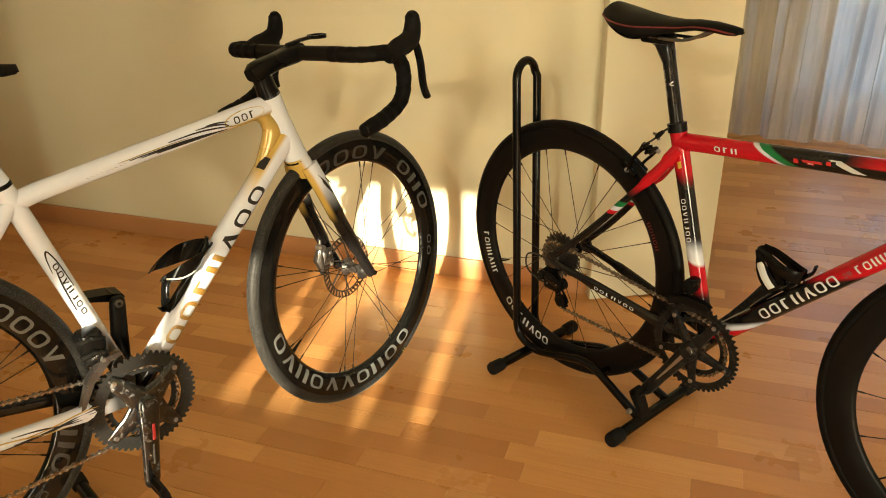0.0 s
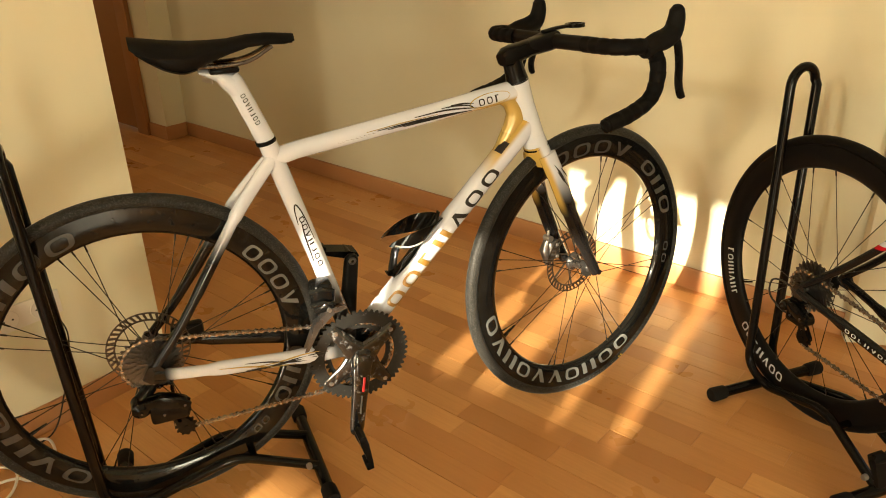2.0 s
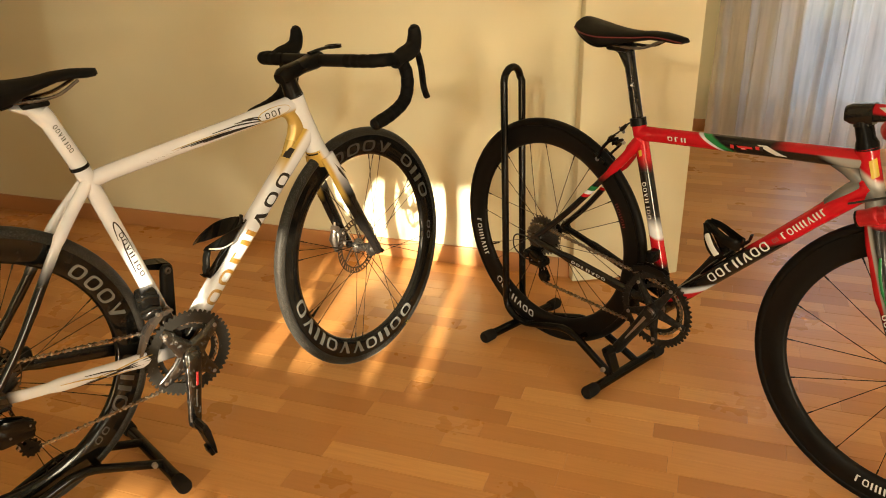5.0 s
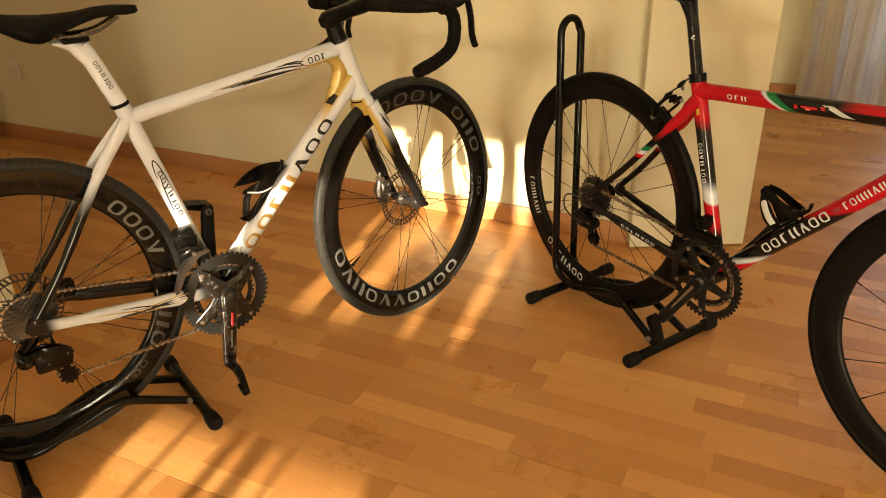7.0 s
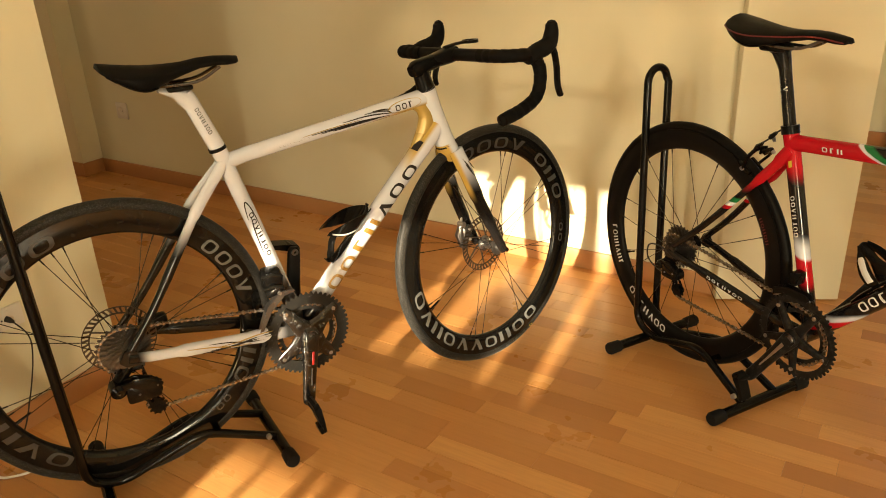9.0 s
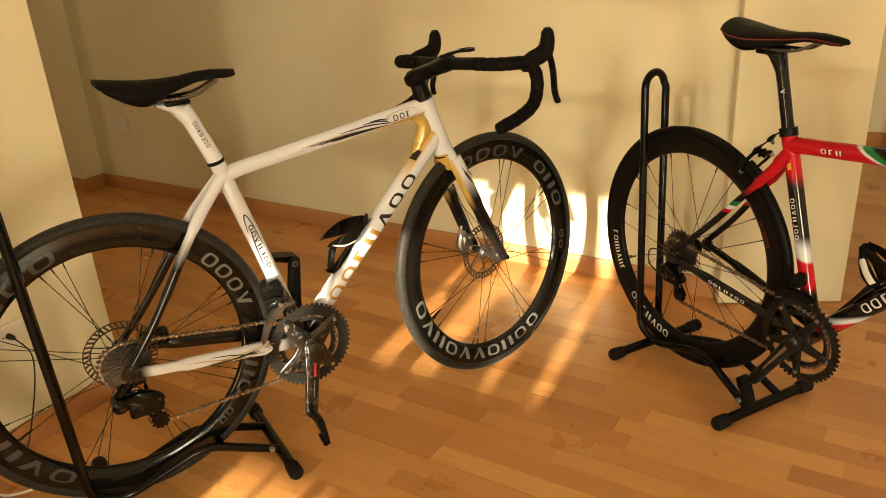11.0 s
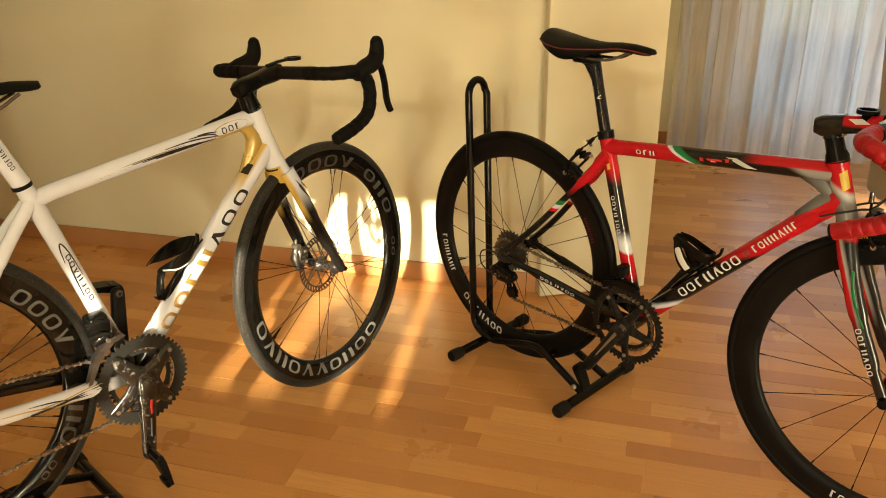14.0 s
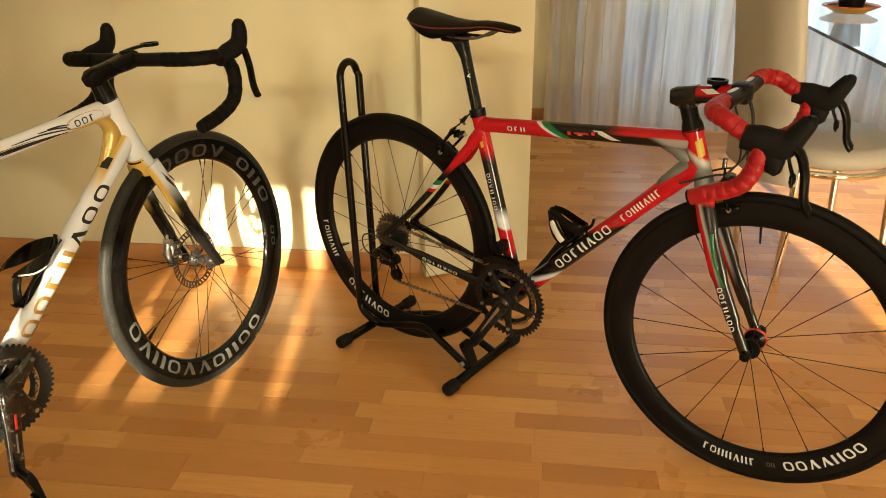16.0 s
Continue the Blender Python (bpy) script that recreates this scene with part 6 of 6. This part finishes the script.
def stand(m, label):
    s = thing("bicycle_stand", label, "bicycle stand", "black bicycle stands", m)
    r = 0.0105
    for x in (-0.103, 0.294):
        bar = part("foot_bar", Geo().sweep([(x, -0.155, 0.020), (x, 0.155, 0.020)], 0.0135, 18, side=(1, 0, 0)), STEEL_B, s)
        for sd in (-1, 1):
            part("rubber_foot", Geo().sweep([(x, sd * 0.126, 0.0200), (x, sd * 0.130, 0.0200), (x, sd * 0.163, 0.0200), (x, sd * 0.169, 0.0200)], [0.0150, 0.0170, 0.0182, 0.0155], 18, side=(1, 0, 0)), RUBBER, bar)
    w = 0.036
    side = [(0.290, -0.056, 0.026), (0.122, -0.044, 0.100), (-0.072, -w, 0.036), (-0.138, -w, 0.064), (-0.158, -w, 0.765)]
    near = bend(side, 0.045, 6)
    arch = [Vector((-0.158 - 0.0006 * k, -w * math.cos(math.pi * k / 12), 0.765 + w * 1.15 * math.sin(math.pi * k / 12))) for k in range(1, 12)]
    far = [Vector((p.x, -p.y, p.z)) for p in reversed(near)]
    part("hoop", Geo().sweep([*near, *arch, *far], r, 14, side=(0, 1, 0)), STEEL_B, s)
    part("brace", Geo().sweep([(0.160, -0.046, 0.083), (0.160, 0.046, 0.083)], 0.008, 12, side=(1, 0, 0)), STEEL_B, s)
    part("bolt", Geo().lathe([(0.0, -0.010), (0.006, -0.010), (0.007, -0.006), (0.007, 0.0)], 8, (0.270, -0.064, 0.040), closed=False), ALLOY, s)
    return s


stand(pose(-0.476, -1.549, 0, 0, 0, 62.63), "black tubular steel stand holding the white bicycle's rear wheel")
stand(pose(0.454, -0.438, 0, 0, 0, -30.5), "black tubular steel stand holding the red bicycle's rear wheel")

# ---- dining corner ----
GLASS = material("clear_table_glass", (0.92, 0.97, 0.95), 0.02, spec=0.5)
GLASS.node_tree.nodes["Principled BSDF"].inputs["Transmission Weight"].default_value = 1.0
GLASS.node_tree.nodes["Principled BSDF"].inputs["IOR"].default_value = 1.5
LEATHER = grained("cream_chair_leather", (0.42, 0.395, 0.35), 0.5, spread=0.08, scale=120, bump=0.15)

tb = thing("glass_table", "clear glass dining table on chrome legs", "table", m=pose(0, 0, 0))
gtop = part("tabletop", Geo().box((1.83, -0.10, 0.738), (2.75, 1.55, 0.750)), GLASS, tb, angle=5)
gtop.visible_shadow = False
for x, y in ((2.62, 0.10), (2.62, 1.35)):
    part("leg", Geo().sweep([(x, y, 0.0), (x, y, 0.738)], 0.022, 20, side=(1, 0, 0)), CHROME, tb)

pot = thing("plant_pot", "dark ribbed plant pot on a red and yellow saucer", "plant pot", m=pose(2.10, 1.10, 0.751))
SAUCER = grained("red_yellow_glaze", (0.62, 0.10, 0.03), 0.25, spread=0.1, scale=40, bump=0.0)
part("saucer", Geo().lathe([(0.0, 0.0), (0.06, 0.0), (0.105, 0.022), (0.112, 0.026), (0.104, 0.027), (0.060, 0.008), (0.0, 0.008)], 36, axis="z", closed=False), DECAL_Y, pot)
part("saucer_rim", Geo().lathe([(0.096, 0.0215), (0.112, 0.0275), (0.108, 0.031), (0.092, 0.0255)], 36, axis="z"), SAUCER, pot)
part("body", Geo().lathe([(0.0, 0.012), (0.045, 0.012), (0.060, 0.10), (0.064, 0.13), (0.058, 0.13), (0.0, 0.12)], 28, axis="z", closed=False), CARBON, pot)


def chair(m):
    """Upholstered chair that faces x: thick curved back, seat on a chrome frame."""
    c = thing("dining_chair", "cream leather dining chair with a thick high back and chrome legs", "chair", m=m)
    back = []
    for j in range(14):
        f = j / 13
        z = 0.36 + 0.72 * f
        lean = -0.215 - 0.03 * f - 0.05 * f * f
        half, thick = 0.215 - 0.012 * f, 0.036 - 0.008 * f
        if j == 13:
            half, thick = half - 0.02, 0.014
        ring = []
        for k in range(28):
            a = 2 * math.pi * k / 28
            cx, sy = math.cos(a), math.sin(a)
            ring.append((lean + thick * math.copysign(abs(cx) ** 0.6, cx) + 0.045 * (half * sy / 0.215) ** 2, half * math.copysign(abs(sy) ** 0.5, sy), z))
        back.append(ring)
    part("backrest", Geo().grid(back), LEATHER, c, angle=60)
    part("seat", Geo().lathe([(0.0, 0.402), (0.205, 0.402), (0.228, 0.412), (0.236, 0.436), (0.226, 0.460), (0.200, 0.470), (0.0, 0.476)], 48, (0.03, 0, 0), "z", closed=False), LEATHER, c, angle=60)
    ring = [(0.03 + 0.226 * math.cos(2 * math.pi * k / 40), 0.226 * math.sin(2 * math.pi * k / 40), 0.390) for k in range(40)]
    part("seat_rail", Geo().sweep(ring, 0.011, 12, closed=True), CHROME, c)
    for sx, sy in ((0.19, -0.16), (0.19, 0.16), (-0.13, -0.16), (-0.13, 0.16)):
        part("leg", Geo().sweep([(sx, sy, 0.39), (sx * 1.12, sy * 1.05, 0.0)], 0.013, 14), CHROME, c)
    return c


chair(pose(1.765, 0.24, 0, 0, 0, 10.8))

# ---- cables by the socket ----
socket(pose(-0.93, -1.605, 0.318, 0, 0, -90) @ Matrix.Rotation(math.pi, 4, "Z"), 2, 0.030)
cb = thing("black_cable", "thin black cable hanging from the socket to the floor", "cable")
part("cord", Geo().sweep(spline([(-0.915, -1.56, 0.315), (-0.900, -1.535, 0.26), (-0.905, -1.540, 0.19), (-0.905, -1.575, 0.09), (-0.895, -1.625, 0.010), (-0.89, -1.70, 0.004), (-0.893, -1.76, 0.004), (-0.90, -1.86, 0.004), (-0.89, -2.1, 0.004)], 8), 0.0019, 8), CABLE_B, cb)
part("plug", Geo().sweep([(-0.921, -1.566, 0.318), (-0.912, -1.563, 0.316), (-0.909, -1.556, 0.308)], [0.008, 0.0075, 0.004], 12), CABLE_B, cb)
cw = thing("white_cable", "white plug and looped cable lying on the floor", "cable")
loop = [(-0.895, -1.755, 0.032), (-0.900, -1.715, 0.012), (-0.905, -1.670, 0.006), (-0.885, -1.644, 0.005), (-0.840, -1.650, 0.005), (-0.808, -1.662, 0.005), (-0.772, -1.655, 0.005), (-0.745, -1.690, 0.005), (-0.775, -1.735, 0.005), (-0.806, -1.751, 0.005), (-0.822, -1.790, 0.005), (-0.800, -1.822, 0.005), (-0.758, -1.822, 0.005), (-0.765, -1.780, 0.008), (-0.820, -1.745, 0.010), (-0.877, -1.762, 0.005), (-0.880, -1.817, 0.005), (-0.884, -1.865, 0.005), (-0.880, -2.1, 0.005)]
part("cord", Geo().sweep(spline(loop, 8), 0.0032, 8), CABLE_W, cw)
plug = part("plug", Geo().sweep([(-0.895, -1.757, 0.032), (-0.897, -1.764, 0.032), (-0.899, -1.775, 0.032), (-0.901, -1.796, 0.032)], [0.006, 0.012, 0.0135, 0.0135], 14, square=0.3), CABLE_W, cw)
for dz in (-0.007, 0.007):
    part("pin", Geo().sweep([(-0.901, -1.796, 0.032 + dz), (-0.903, -1.813, 0.031 + dz)], 0.002, 8), ALLOY, plug)

# ---- floor: beech strips, three to a board ----
X0, X1, Y1 = -4.42, 4.6, 2.9
solid("ground", Geo().box((-6, -8, -0.30), (8, 8, -0.12)), JOINT, "dark subfloor", "ground")
floor = solid("floor", Geo().box((X0, -3.75, -0.10), (X1, Y1, -0.0035)), JOINT, "oiled beech strip parquet floor with fine dark joints", "floor")
BOARD = 0.1865
STRIP = BOARD / 3
rnd = random.Random(11)
LENGTHS = (0.26, 0.31, 0.36, 0.41, 0.46)


def strip_geo(g, x0, x1, y0, y1):
    b = 0.0004
    base = len(g.v)
    g.v += [(x0, y0, -0.003), (x1, y0, -0.003), (x1, y1, -0.003), (x0, y1, -0.003), (x0, y0, -b), (x1, y0, -b), (x1, y1, -b), (x0, y1, -b), (x0 + b, y0 + b, 0), (x1 - b, y0 + b, 0), (x1 - b, y1 - b, 0), (x0 + b, y1 - b, 0)]
    for lo, hi in ((0, 4), (4, 8)):
        for k in range(4):
            g.f.append(tuple(base + i for i in (lo + k, lo + (k + 1) % 4, hi + (k + 1) % 4, hi + k)))
    g.f.append((base + 8, base + 9, base + 10, base + 11))


shared = {}
rest = Geo()
row = 0
y = -1.152 - BOARD * 14
count = 0
while y < Y1:
    wide = 0.0014 if row % 3 == 2 else 0.0003
    x = X0 - rnd.uniform(0, 0.4)
    while x < X1:
        L = LENGTHS[rnd.randrange(5)]
        a, b = max(x, X0), min(x + L, X1)
        near = -0.75 < x and x + L < 1.95 and -1.75 < y < -0.02
        if b - a > 0.02:
            if near and count < 300:
                key = (L, row % 3 == 2)
                if key not in shared:
                    g = Geo()
                    strip_geo(g, 0.0002, L - 0.0002, 0.00015, STRIP - wide)
                    me = bpy.data.meshes.new("strip")
                    me.from_pydata(g.v, [], g.f)
                    me.materials.append(BEECH)
                    shared[key] = me
                ob = new("strip", shared[key])
                ob.parent = floor
                ob.location = (x, y, 0)
                count += 1
            else:
                strip_geo(rest, a + 0.0002, b - 0.0002, y + 0.00015, y + STRIP - wide)
        x += L
    y += STRIP
    row += 1
me = bpy.data.meshes.new("far_strips")
me.from_pydata(rest.v, [], rest.f)
me.materials.append(BEECH_ALL)
fs = new("far_strips", me)
fs.parent = floor
tagged(fs, kind="stuff")
